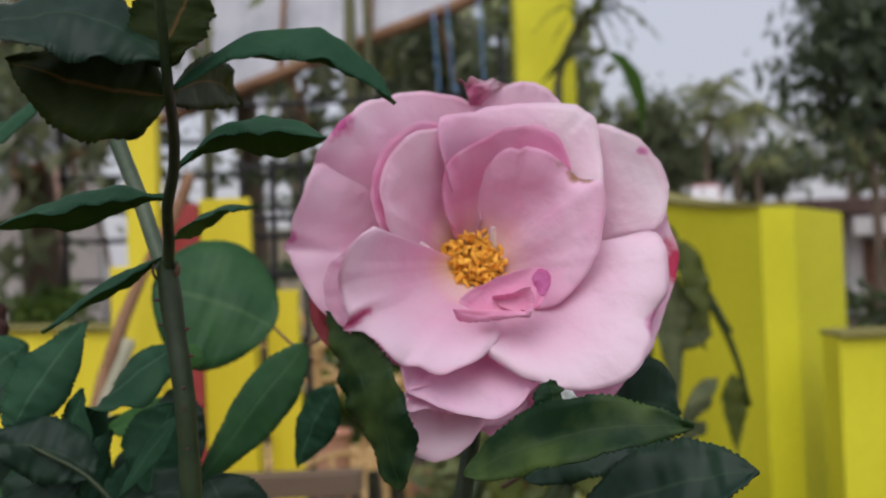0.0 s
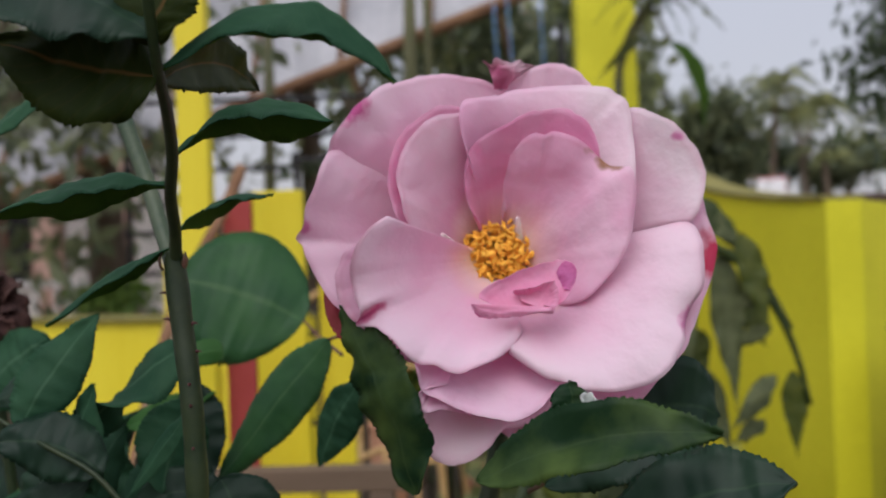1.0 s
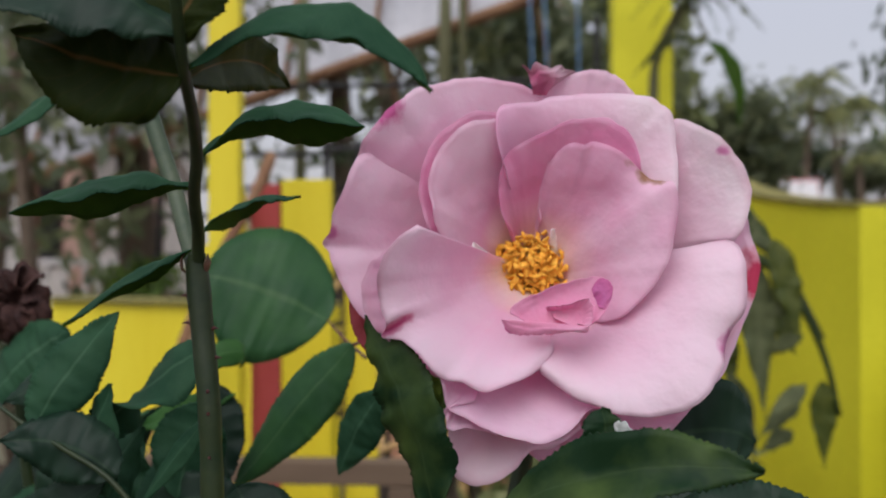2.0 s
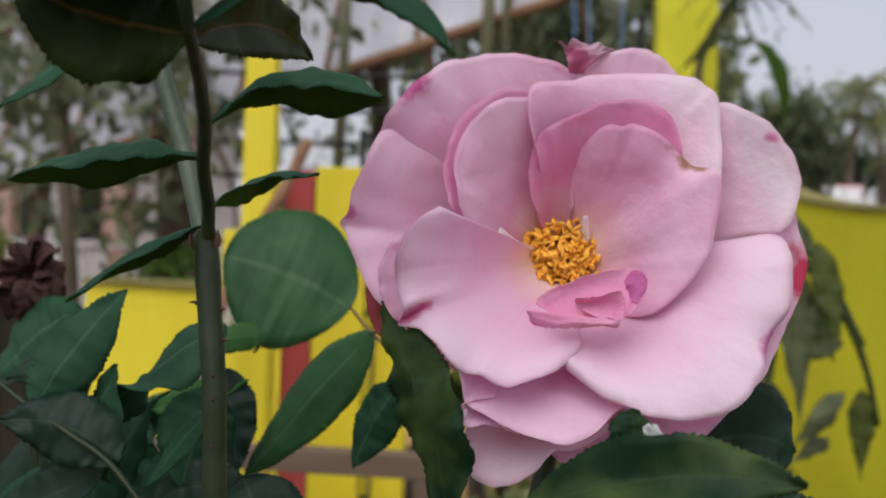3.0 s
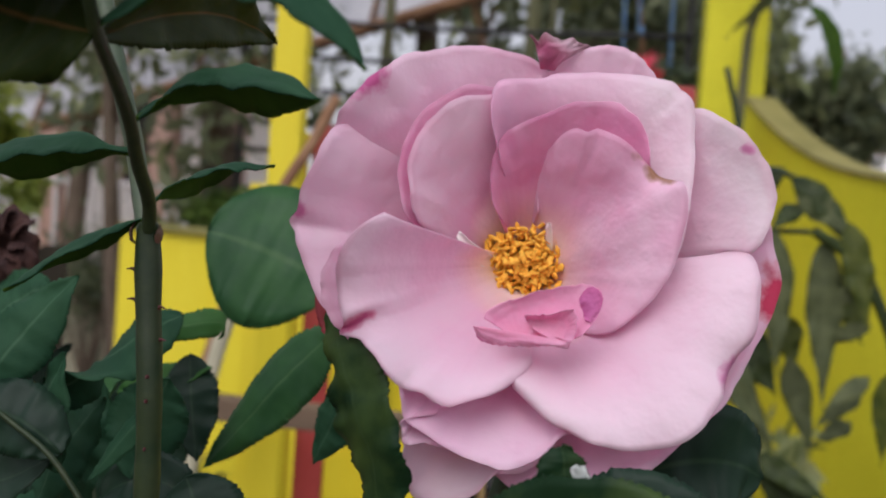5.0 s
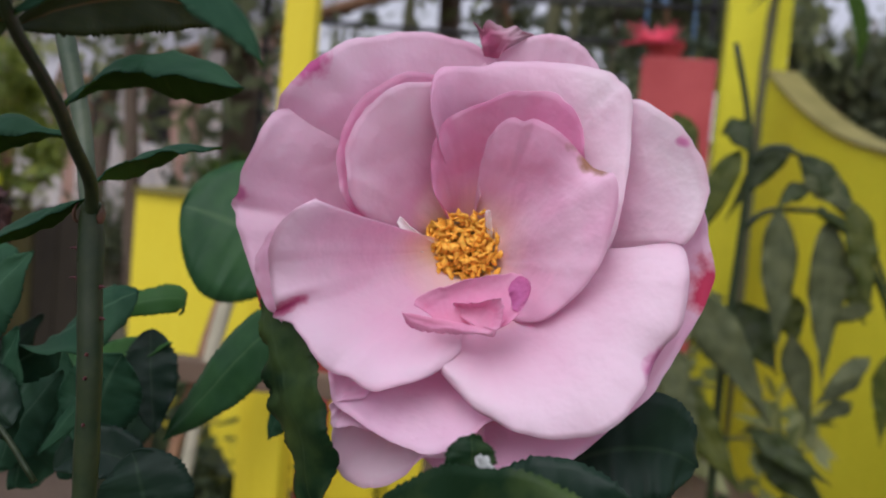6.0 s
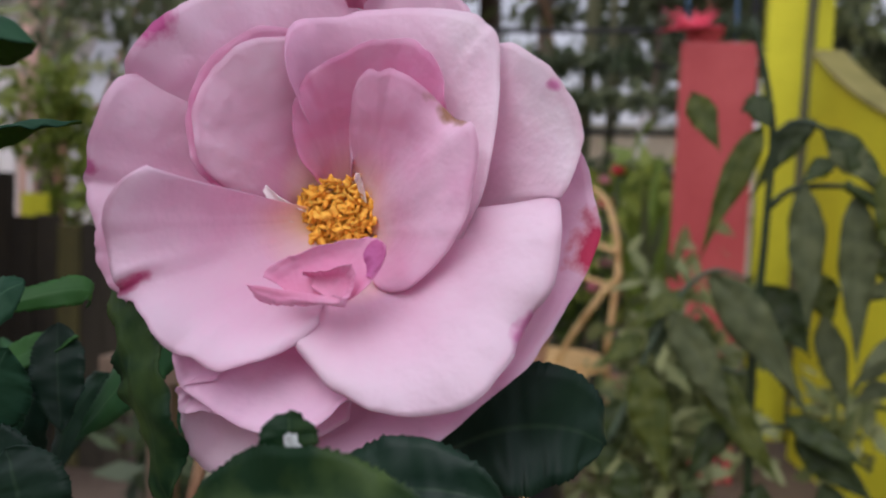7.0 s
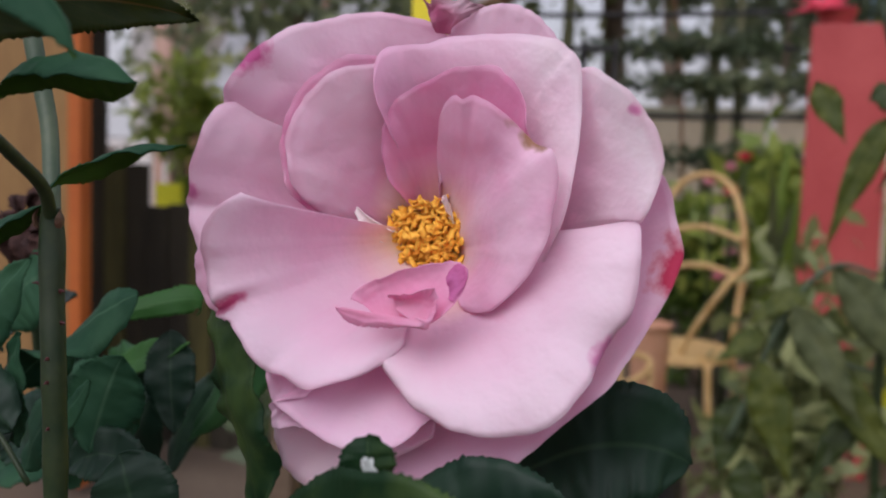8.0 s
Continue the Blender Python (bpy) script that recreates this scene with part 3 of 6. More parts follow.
wall_run("wall_east", (0.57, 3.95), (0.925, 2.56), [(0.0, 1.47), (0.15, 1.37), (0.35, 1.265), (0.55, 1.195), (0.8, 1.15), (1.0, 1.132)], -0.10, YELLOW,
         "yellow painted boundary wall sweeping up to a pillar", cap=0.012)
wall_run("wall_east_return", (0.925, 2.56), (1.14, 2.80), [(0.0, 1.132), (1.0, 1.12)], 0.12, YELLOW, "yellow painted end of the boundary wall")
wall_run("wall_low_east", (0.93, 2.40), (3.2, 2.30), [(0.0, 0.80), (1.0, 0.80)], -0.14, YELLOW, "low yellow painted wall beside the boundary wall", cap=0.012)
wall_run("wall_low_west", (-1.10, 2.25), (-0.44, 2.15), [(0.0, 0.90), (1.0, 0.89)], -0.12, YELLOW_BRIGHT, "low yellow garden wall in front of the trees", cap=0.01)
wall_run("wall_west", (-6.0, 5.2), (-1.30, 4.9), [(0.0, 0.55), (1.0, 0.55)], -0.12, COPING, "low grey kerb wall under the hedge")


def pillar(name, lo, hi, material, label, cap=None):
    t = thing(name, label, "pillar", kind="structure")
    part("shaft", box_bm(lo, hi, 0.012), material, t)
    if cap:
        part("cap", box_bm((lo[0] - 0.02, lo[1] - 0.02, hi[2] + 0.001), (hi[0] + 0.02, hi[1] + 0.02, hi[2] + cap), 0.008), material, t)
    return t


pillar("gate_pillar", (0.322, 4.186, -0.1), (0.565, 4.43, 3.1), YELLOW, "tall yellow painted concrete gate pillar", 0.08)
pillar("red_pillar", (0.012, 3.50, -0.1), (0.262, 3.74, 1.455), RED_PAINT, "dull red painted pillar with a star flower on top")


def board(name, lo, hi, material, label, group=""):
    t = thing(name, label, "board", group=group)
    part("plank", box_bm(lo, hi, 0.003), material, t)
    return t


board("yellow_post", (-0.427, 1.08, 0), (-0.386, 1.11, 2.3), YELLOW_BRIGHT, "slim bright yellow painted wooden post")
board("yellow_post", (-0.476, 1.16, 0), (-0.432, 1.20, 1.023), YELLOW_BRIGHT, "short yellow post beside the slim tall one")
board("fence_board", (-0.440, 1.20, 0), (-0.413, 1.225, 1.10), YELLOW_BRIGHT, "narrow yellow fence board", "painted fence boards")
board("fence_board", (-0.410, 1.235, 0), (-0.367, 1.26, 1.112), RED_PAINT, "red painted board in the yellow fence", "painted fence boards")
board("fence_board", (-0.365, 1.235, 0), (-0.292, 1.26, 1.118), YELLOW_BRIGHT, "wide yellow fence board", "painted fence boards")
for k, (x0, x1) in enumerate(((-0.283, -0.235),)):
    board("fence_board", (x0, 1.30, 0), (x1, 1.325, 0.98 - 0.02 * k), YELLOW_BRIGHT, "wide yellow fence board behind the grille", "painted fence boards")
board("bench_rail", (-0.62, 0.95, 0.735), (-0.12, 0.985, 0.763), TIMBER, "bare tan timber rail across the fence")
rail_feet = thing("rail_trestle", "rough timber trestle that carries the rail", "trestle")
for x in (-0.55, -0.17):
    part("leg", box_bm((x, 0.945, -0.05), (x + 0.03, 0.975, 0.734), 0.003), TIMBER, rail_feet)


def hoop():
    t = thing("cane_hoop", "tan cane hoop stool among the clutter under the rail", "stool")
    c = Vector((-0.2253, 1.5500, 0.6588))
    ring = [c + Vector((0.06 * math.cos(a), 0.05 * math.sin(a), 0.022 * math.sin(a + 0.6))) for a in (math.tau * k / 12 for k in range(13))]
    tube("rim", ring, 0.006, 0.006, CANE, t, steps=40)
    tube("rim", [q - Vector((0, 0, 0.12)) for q in ring], 0.006, 0.006, CANE, t, steps=40)
    for k in (0, 3, 6, 9):
        tube("leg", [ring[k], ring[k] - Vector((0, 0, 0.3)), Vector((ring[k].x, ring[k].y, 0.0))], 0.006, 0.006, CANE, t, steps=6)


hoop()


def planter(at, r, h, material, label):
    t = thing("flower_pot", label, "flower pot", at, group="pots under the rail")
    bm = bmesh.new()
    bmesh.ops.create_cone(bm, cap_ends=True, segments=28, radius1=r * 0.72, radius2=r, depth=h, matrix=Matrix.Translation((0, 0, h / 2)))
    part("body", bm, material, t, smooth=False)
    ring = [Vector((r * math.cos(a), r * math.sin(a), h)) for a in (math.tau * k / 16 for k in range(17))]
    tube("rim", ring, 0.008, 0.008, material, t, steps=48)
    bm = bmesh.new()
    bmesh.ops.create_cone(bm, cap_ends=True, segments=28, radius1=r * 0.9, radius2=r * 0.9, depth=0.01, matrix=Matrix.Translation((0, 0, h - 0.012)))
    part("earth", bm, SOIL, t)


for x, y, r, h, m, lb in ((-0.20, 1.75, 0.08, 0.50, IRON, "tall black pot in the shade of the rail"), (-0.375, 2.95, 0.06, 0.52, POT, "slim terracotta pot beside the cane chair")):
    planter((x, y, 0), r, h, m, lb)


def stick(pts, r, material, label):
    t = thing("stick", label, "stick", group="sticks leaning on the fence")
    tube("shaft", pts, r, r * 0.8, material, t, steps=16, knot=0.3)


stick([(-0.60, 0.92, 0.0), (-0.457, 1.0, 0.818), (-0.352, 1.06, 1.10), (-0.338, 1.07, 1.14)], 0.009, STICK, "brown bare stick leaning against the yellow fence")
stick([(-0.52, 0.90, 0.0), (-0.45, 0.96, 0.74), (-0.405, 1.0, 0.93)], 0.010, COPING, "grey weathered stick leaning against the yellow fence")


def grille():
    t = thing("iron_grille", "black iron grille gate of square bars", "gate")
    x0, x1, y = -0.372, -0.262, 1.62
    for k in range(3):
        x = x0 + (x1 - x0) * k / 2
        part("upright", box_bm((x - 0.005, y, 0.0), (x + 0.005, y + 0.01, 1.215), 0.001), IRON, t)
    for z in (0.30, 0.55, 0.72, 0.88, 1.0, 1.10, 1.195):
        part("crossbar", box_bm((x0 - 0.005, y - 0.008, z), (x1 + 0.005, y - 0.001, z + 0.010), 0.001), IRON, t)


grille()


def canopy():
    """Sheet roof on a rusty pipe with battens, rising towards the gate pillar."""
    t = thing("sheet_canopy", "pale grey sheet canopy with a rusty pipe along its edge", "canopy")
    a, b = Vector((-3.6, 5.6, 1.16)), Vector((0.9, 5.4, 2.66))
    tube("edge_pipe", [a, a.lerp(b, 0.5), b], 0.035, 0.035, RUST, t, steps=8)
    up = Vector((0, 1.2, 1.9))
    n, verts, faces = 60, [], []
    for i in range(n + 1):
        p = a.lerp(b, i / n) + Vector((0, 0.05 + 0.012 * math.cos(i * 1.9), 0.02))
        verts += [p, p + up, p + up + Vector((0, 0.004, 0.002)), p + Vector((0, 0.004, 0.002))]
    for i in range(n):
        k = 4 * i
        faces += [(k + j, k + 4 + j, k + 4 + (j + 1) % 4, k + (j + 1) % 4) for j in range(4)]
    link("sheet", verts, faces, SHEET, t, smooth=False)
    for k in range(9):
        p = a.lerp(b, 0.06 + 0.11 * k)
        tube("batten", [p, p + up * 0.5 + Vector((0, -0.02, 0)), p + up], 0.016, 0.016, RUST, t, sides=6, steps=4)
    for x in (0.12, 0.35, 0.62, 0.80):
        p = a.lerp(b, x)
        tube("strut", [p, p + Vector((0.1, 0.3, -0.45)), p + Vector((0.14, 0.4, -1.3))], 0.015, 0.012, STICK, t, sides=6, steps=6)
    tube("post", [(a.x, a.y, -0.05), (a.x, a.y, 0.6), a], 0.04, 0.04, RUST, t, steps=4)
    c = a.lerp(b, 0.922)
    tube("post", [(c.x, c.y, -0.05), (c.x, c.y, 1.5), c], 0.04, 0.04, RUST, t, steps=4)


canopy()


def cords():
    for x, z0, z1 in ((-0.02, 2.35, 1.78), (0.05, 2.40, 1.95), (0.22, 2.45, 1.6)):
        c = thing("hanging_cord", "thin blue cord hanging from the canopy", "cord", group="cords under the canopy")
        tube("cord", [(x, 5.35, z0), (x + 0.01, 5.35, (z0 + z1) / 2), (x + 0.02, 5.35, z1)], 0.006, 0.006, BLUE_CORD, c, sides=5, steps=6)
        tube("knot", [(x + 0.02, 5.35, z1), (x + 0.035, 5.35, z1 - 0.02), (x + 0.02, 5.35, z1 - 0.05)], 0.018, 0.006, BLUE_CORD, c, sides=6, steps=5)


cords()


def doorway():
    t = thing("door_1", "orange painted door frame with an ochre shutter, standing open", "door", kind="structure")
    part("jamb", box_bm((-1.945, 2.32, 0), (-1.900, 2.37, 2.2), 0.006), ORANGE, t)
    part("shutter", box_bm((-2.30, 2.36, 0.02), (-1.95, 2.40, 2.18), 0.005), OCHRE, t)
    part("lintel", box_bm((-2.75, 2.32, 2.201), (-1.862, 2.44, 2.30), 0.006), ORANGE, t)
    part("jamb", box_bm((-2.75, 2.32, 0), (-2.66, 2.44, 2.2), 0.006), ORANGE, t)
    part("shutter", box_bm((-2.655, 2.36, 0.02), (-2.305, 2.40, 2.18), 0.005), OCHRE, t)


doorway()
shed = thing("shed_wall", "dark weathered board wall of a shed", "shed", kind="structure")
BOARD_OLIVE = surface("board_olive", (0.05, 0.045, 0.015), (0.12, 0.11, 0.03), 0.85, 6, 0.5, 60, stretch=(1, 1, 0.2))
BOARD_DARK = surface("board_blackened", (0.022, 0.019, 0.012), (0.05, 0.042, 0.024), 0.85, 6, 0.5, 60, stretch=(1, 1, 0.2))
for k, top in enumerate((2.24, 2.20, 0.95, 0.93, 0.79, 0.80, 0.77, 0.78, 0.79)):
    part("board", box_bm((-2.42 + 0.085 * k, 2.9 + 0.004 * (k % 2), -0.05), (-2.34 + 0.085 * k, 2.925 + 0.004 * (k % 2), top), 0.003), (BOARD_DARK, BOARD_DARK, BOARD_OLIVE, BOARD_DARK)[k % 4], shed)

# ---- house and far things ----


def house():
    t = thing("house", "white plastered house with pinkish columns and a verandah rail", "house", (-3.6, 9.0, 0))
    part("wall", box_bm((-3.5, 0.9, -0.1), (0.35, 1.1, 3.2), 0.01), PLASTER, t)
    for x in (-2.6, -1.6, -0.53, 0.12):
        part("column", box_bm((x, 0.0, -0.1), (x + 0.2, 0.2, 2.9), 0.02), PLASTER_PINK, t)
    part("roof", box_bm((-3.8, -0.3, 2.9), (0.55, 1.4, 3.05), 0.02), TILE_ROOF, t)
    for x in (-2.2, -1.2):
        w = part("window", box_bm((x, 0.86, 0.9), (x + 0.6, 0.899, 1.9), 0.01), BROWN_DOOR, t)
        part("pane", box_bm((x + 0.06, 0.845, 0.96), (x + 0.27, 0.858, 1.84), 0.004), IRON, w)
        part("pane", box_bm((x + 0.33, 0.845, 0.96), (x + 0.54, 0.858, 1.84), 0.004), IRON, w)
    for k in range(22):
        x = -3.4 + 0.17 * k
        part("baluster", box_bm((x, -0.42, 0.12), (x + 0.03, -0.38, 0.92), 0.0), PLASTER, t)
    part("handrail", box_bm((-3.5, -0.43, 0.921), (0.3, -0.37, 0.98), 0.008), PLASTER, t)
    part("plinth", box_bm((-3.6, -0.5, -0.1), (0.45, 0.9, 0.119), 0.01), COPING, t)


house()


def far_house():
    t = thing("roadside_building", "low roadside building with a brown tiled roof and carved brown door", "building", (8.6, 17.0, -0.78))
    part("wall", box_bm((-2.2, 0, -0.1), (6, 3, 2.35), 0.02), PLASTER, t)
    part("roof", box_bm((-3.6, -0.7, 2.36), (6.5, 3.4, 2.62), 0.05), TILE_ROOF, t)
    part("fascia", box_bm((-2.4, -0.74, 2.05), (6.5, -0.66, 2.32), 0.01), PLASTER, t)
    d = part("door", box_bm((-2.0, -0.08, 0.75), (0.4, -0.01, 2.0), 0.01), BROWN_DOOR, t)
    for k in range(3):
        part("panel", box_bm((-1.8 + 0.72 * k, -0.12, 0.9), (-1.3 + 0.72 * k, -0.081, 1.85), 0.03), BROWN_DOOR, d)
    part("plinth", box_bm((-2.3, -0.3, -0.1), (6, -0.0, 0.74), 0.02), COPING, t)
    s = thing("signboard", "white rectangular signboard beyond the boundary wall", "signboard", (5.7, 24.0, -0.25))
    part("panel", box_bm((-0.45, 0, 2.42), (0.45, 0.06, 2.86), 0.02), SIGN_WHITE, s)
    part("border", box_bm((-0.49, 0.061, 2.38), (0.49, 0.09, 2.90), 0.01), RED_PAINT, s)
    for x in (-0.35, 0.35):
        part("post", box_bm((x - 0.03, 0.1, -0.1), (x + 0.03, 0.16, 2.86), 0.004), RUST, s)


far_house()

# ---- trees ----
tree("tree", (-2.25, 4.6, 0), 2.6, (0.0, 0, 1.85), (1.0, 0.8, 0.75), 1100, 0.12, FOL_MID, "garden tree with a slim trunk and dark drooping leaves", 1, 0.05, 0.8)
tree("tree", (-3.2, 5.8, 0), 3.6, (0.2, 0, 2.6), (1.4, 1.0, 1.2), 900, 0.14, FOL_LIGHT, "garden tree with mid-green leaves over the low wall", 2, 0.07, 0.5)
tree("tree", (-1.15, 6.6, 0), 4.2, (0.1, 0, 2.9), (1.1, 0.9, 1.4), 1100, 0.13, FOL_LIGHT, "tall thin tree with a pale trunk and sparse leaves", 3, 0.10, 0.8)
tree("tree", (-2.45, 6.4, 0), 4.4, (0, 0, 3.1), (1.6, 1, 1.5), 1100, 0.14, FOL_LIGHT, "tree with light yellowish leaves before the house", 4, 0.14, 0.6)
tree("tree", (-0.35, 9.5, 0), 4.5, (0, 0, 3.0), (1.3, 1, 1.3), 1800, 0.2, FOL_MID, "tree with hanging leaves behind the canopy", 5, 0.035, 0.8)
tree("tree", (-4.6, 7.0, 0), 4.0, (0, 0, 2.8), (1.8, 1, 1.6), 900, 0.16, FOL_MID, "dark leafy tree at the edge of the garden", 6, 0.10, 0.5)
tree("tree", (5.5, 13.5, 0), 6.2, (0.15, 0, 3.6), (1.2, 1.1, 2.0), 3400, 0.22, FOL_DARK, "tall dark casuarina-like tree beyond the wall", 7, 0.07, 1.2)
tree("tree", (2.45, 15.0, 0), 3.3, (0, 0, 2.72), (1.15, 0.8, 0.95), 4200, 0.2, FOL_MID, "olive green tree behind the gate pillar", 8, 0.05, 0.6)
tree("tree", (6.4, 34.0, 0), 6.4, (0, 0, 5.0), (0.9, 1.0, 1.3), 700, 0.34, FOL_MID, "slim green tree behind the boundary wall", 9, 0.12, 0.6)
tree("tree", (5.7, 32.0, 0), 4.6, (0, 0, 3.7), (1.35, 1.0, 0.95), 2000, 0.34, FOL_DARK, "dark low tree behind the boundary wall", 10, 0.14, 0.3)
tree("tree", (15.5, 50.0, 0), 6.0, (0, 0, 4.8), (2.6, 1.5, 1.0), 900, 0.5, FOL_MID, "broad green tree beyond the road", 11, 0.2, 0.3)
tree("tree", (20.2, 49.0, 0), 8.0, (0, 0, 6.3), (2.0, 1.5, 1.7), 1100, 0.5, FOL_DARK, "dark green tree beyond the road", 14, 0.2, 0.5)
tree("tree", (0.4, 14.0, 0), 5.0, (0, 0, 3.4), (1.7, 1.2, 1.6), 1300, 0.3, FOL_LIGHT, "light green tree beyond the wire fence", 12, 0.14, 0.3)
tree("tree", (-1.7, 13.0, 0), 5.2, (0, 0, 3.6), (1.5, 1.2, 1.7), 1300, 0.3, FOL_MID, "green tree beyond the wire fence", 13, 0.14, 0.5)
tree("tree", (8.6, 47.0, 0), 6.2, (0, 0, 5.0), (1.7, 1.2, 1.3), 800, 0.45, FOL_MID, "green tree among the palms", 15, 0.15, 0.4)
tree("tree", (11.6, 50.0, 0), 6.4, (0, 0, 5.2), (1.9, 1.2, 1.2), 800, 0.5, FOL_DARK, "dark green tree among the palms", 16, 0.15, 0.4)
tree("tree", (18.2, 48.0, 0), 6.2, (0, 0, 5.2), (1.8, 1.2, 1.2), 800, 0.5, FOL_LIGHT, "light green tree among the palms", 17, 0.15, 0.4)
tree("tree", (14.0, 47.0, 0), 5.4, (0, 0, 4.4), (1.5, 1.2, 0.9), 700, 0.45, FOL_MID, "low green tree among the palms", 18, 0.15, 0.4)
palm((12.4, 45.0, 0), 6.6, 2.9, 13, "coconut palm with yellowing drooping fronds", 21)
palm((16.6, 45.0, 0), 6.3, 3.1, 14, "short coconut palm with broad fronds", 22)
palm((10.7, 45.0, 0), 7.7, 2.2, 11, "coconut palm with ragged fronds", 23)
palm((14.1, 52.0, 0), 7.4, 2.4, 11, "coconut palm beyond the road", 24)
palm((12.9, 44.0, 0), 4.6, 1.7, 11, "young yellowish palm behind the wall", 25)


def shrub(name, at, centre, radii, n, size, material, label, seed):
    t = thing(name, label, "shrub", at)
    rng = random.Random(seed)
    for k in range(6):
        a = rng.uniform(0, math.tau)
        tube("twig", [(0, 0, -0.03), (0.3 * radii[0] * math.cos(a), 0.3 * radii[1] * math.sin(a), centre[2] * 0.6), (0.6 * radii[0] * math.cos(a), 0.6 * radii[1] * math.sin(a), centre[2])], 0.012, 0.004, BARK, t, sides=5, steps=6)
    link("leaves", *leaf_cloud(rng, n, centre, radii, size), material, t, smooth=False)


shrub("hedge", (-1.80, 4.6, 0), (0, 0, 0.86), (0.20, 0.15, 0.14), 1600, 0.05, FOL_HEDGE, "small clipped bright green hedge bush", 31)
shrub("hedge", (-2.5, 4.75, 0), (0, 0, 0.55), (0.4, 0.2, 0.22), 1200, 0.05, FOL_MID, "low green hedge by the verandah", 32)
shrub("shrub", (1.75, 3.6, 0), (0, 0, 0.62), (0.4, 0.3, 0.34), 1600, 0.07, FOL_DARK, "dark green shrub behind the low yellow wall", 33)
shrub("shrub", (-0.10, 4.5, 0), (0, 0, 0.68), (0.30, 0.22, 0.42), 1500, 0.13, FOL_BRIGHT, "leafy green potted shrub behind the cane chair", 34)
shrub("shrub", (-0.42, 4.7, 0), (0, 0, 0.40), (0.25, 0.2, 0.35), 1400, 0.08, FOL_HEDGE, "bright green bush by the wire fence", 35)
shrub("shrub", (0.0, 4.2, 0), (0, 0, 0.35), (0.2, 0.15, 0.3), 1200, 0.07, FOL_DARK, "dark green bush at the foot of the red pillar", 36)

shrub("shrub", (0.10, 2.55, 0), (0, 0, 0.36), (0.24, 0.2, 0.30), 900, 0.09, FOL_LIGHT, "low olive shrub in front of the red pillar", 37)
shrub("shrub", (-0.78, 1.75, 0), (0, 0, 0.30), (0.26, 0.2, 0.26), 900, 0.08, FOL_DARK, "low dark shrub on the ground behind the rail", 38)

# ---- wire fence, chairs and flowers behind the gate ----


def wire_fence():
    t = thing("wire_fence", "dark rail fence with climbing plants on it", "fence")
    for x in (-1.93, 0.315):
        part("post", box_bm((x - 0.015, 5.18, -0.05), (x + 0.015, 5.21, 2.2), 0.004), IRON, t)
    for z in (0.55, 0.80, 1.005, 1.21, 1.355, 1.53, 1.70, 1.88):
        tube("rail", [(-1.95, 5.16, z), (-0.8, 5.17, z - 0.012), (0.33, 5.16, z + 0.004)], 0.013, 0.013, IRON, t, sides=6, steps=6)
    for x, r, lean in ((-0.50, 0.045, 0.05), (-0.33, 0.03, -0.04), (-1.25, 0.04, 0.06)):
        tube("climber_stem", [(x, 5.30, -0.05), (x + lean * 0.4, 5.31, 1.0), (x + lean, 5.30, 2.5)], r, r * 0.7, BARK_GREEN, t, steps=10, knot=0.2)
    rng = random.Random(5)
    for k in range(12):
        x, z = rng.uniform(-0.75, 0.22), rng.choice((1.005, 1.21, 1.355, 1.53, 1.70))
        tag = link("creeper", *leaf_cloud(rng, 240, (x, 5.12, z), (0.34, 0.08, 0.045), 0.06), FOL_DARK if k % 2 else FOL_MID, t, smooth=False)


wire_fence()
far_wall = thing("wall_far", "cream washed garden wall beyond the rail fence", "wall", kind="structure")
part("wall", box_bm((-2.6, 9.0, -0.05), (0.6, 9.15, 1.34), 0.01), surface("wash_cream", (0.62, 0.52, 0.34), (0.74, 0.66, 0.48), 0.85, 2.5, 0.3, 30), far_wall)
part("coping", box_bm((-2.62, 8.97, 1.341), (0.62, 9.18, 1.40), 0.01), COPING, far_wall)


def strap_plant(at):
    t = thing("strap_plant", "potted plant with tall light green strap leaves", "plant", at)
    rng = random.Random(14)
    for k in range(11):
        a, h = rng.uniform(0, math.tau), rng.uniform(0.6, 1.0)
        d = Vector((math.cos(a), math.sin(a), 0)) * rng.uniform(0.05, 0.16)
        blade("leaf", d * 0.1 + Vector((0, 0, 0.18)), d * 0.6 + Vector((0, 0, 0.18 + h * 0.6)), d * 1.5 + Vector((0, 0, 0.12 + h)), 0.05, (0.9, 0.3 * math.sin(a), 0.1), (LEAF_STRAP, LEAF_STRAP, LEAF_GREY)[k % 3], t, fold=0.3, teeth=6, peak=0.4, point=1.1)
    bm = bmesh.new()
    bmesh.ops.create_cone(bm, cap_ends=True, segments=24, radius1=0.10, radius2=0.13, depth=0.2, matrix=Matrix.Translation((0, 0, 0.1)))
    part("pot", bm, POT, t)


strap_plant((-0.09, 4.05, 0))
shrub("shrub", (-2.36, 3.65, 0), (0, 0, 0.98), (0.20, 0.15, 0.34), 800, 0.08, FOL_BRIGHT, "yellow-green bush behind the shed wall", 39)
board("yellow_board", (-2.41, 3.44, -0.02), (-2.30, 3.465, 0.84), YELLOW, "yellow painted board behind the shed wall")
post = thing("white_post", "white painted post beyond the wire fence", "post")
part("shaft", box_bm((-0.245, 5.9, -0.05), (-0.195, 5.95, 1.42), 0.006), PLASTER, post)


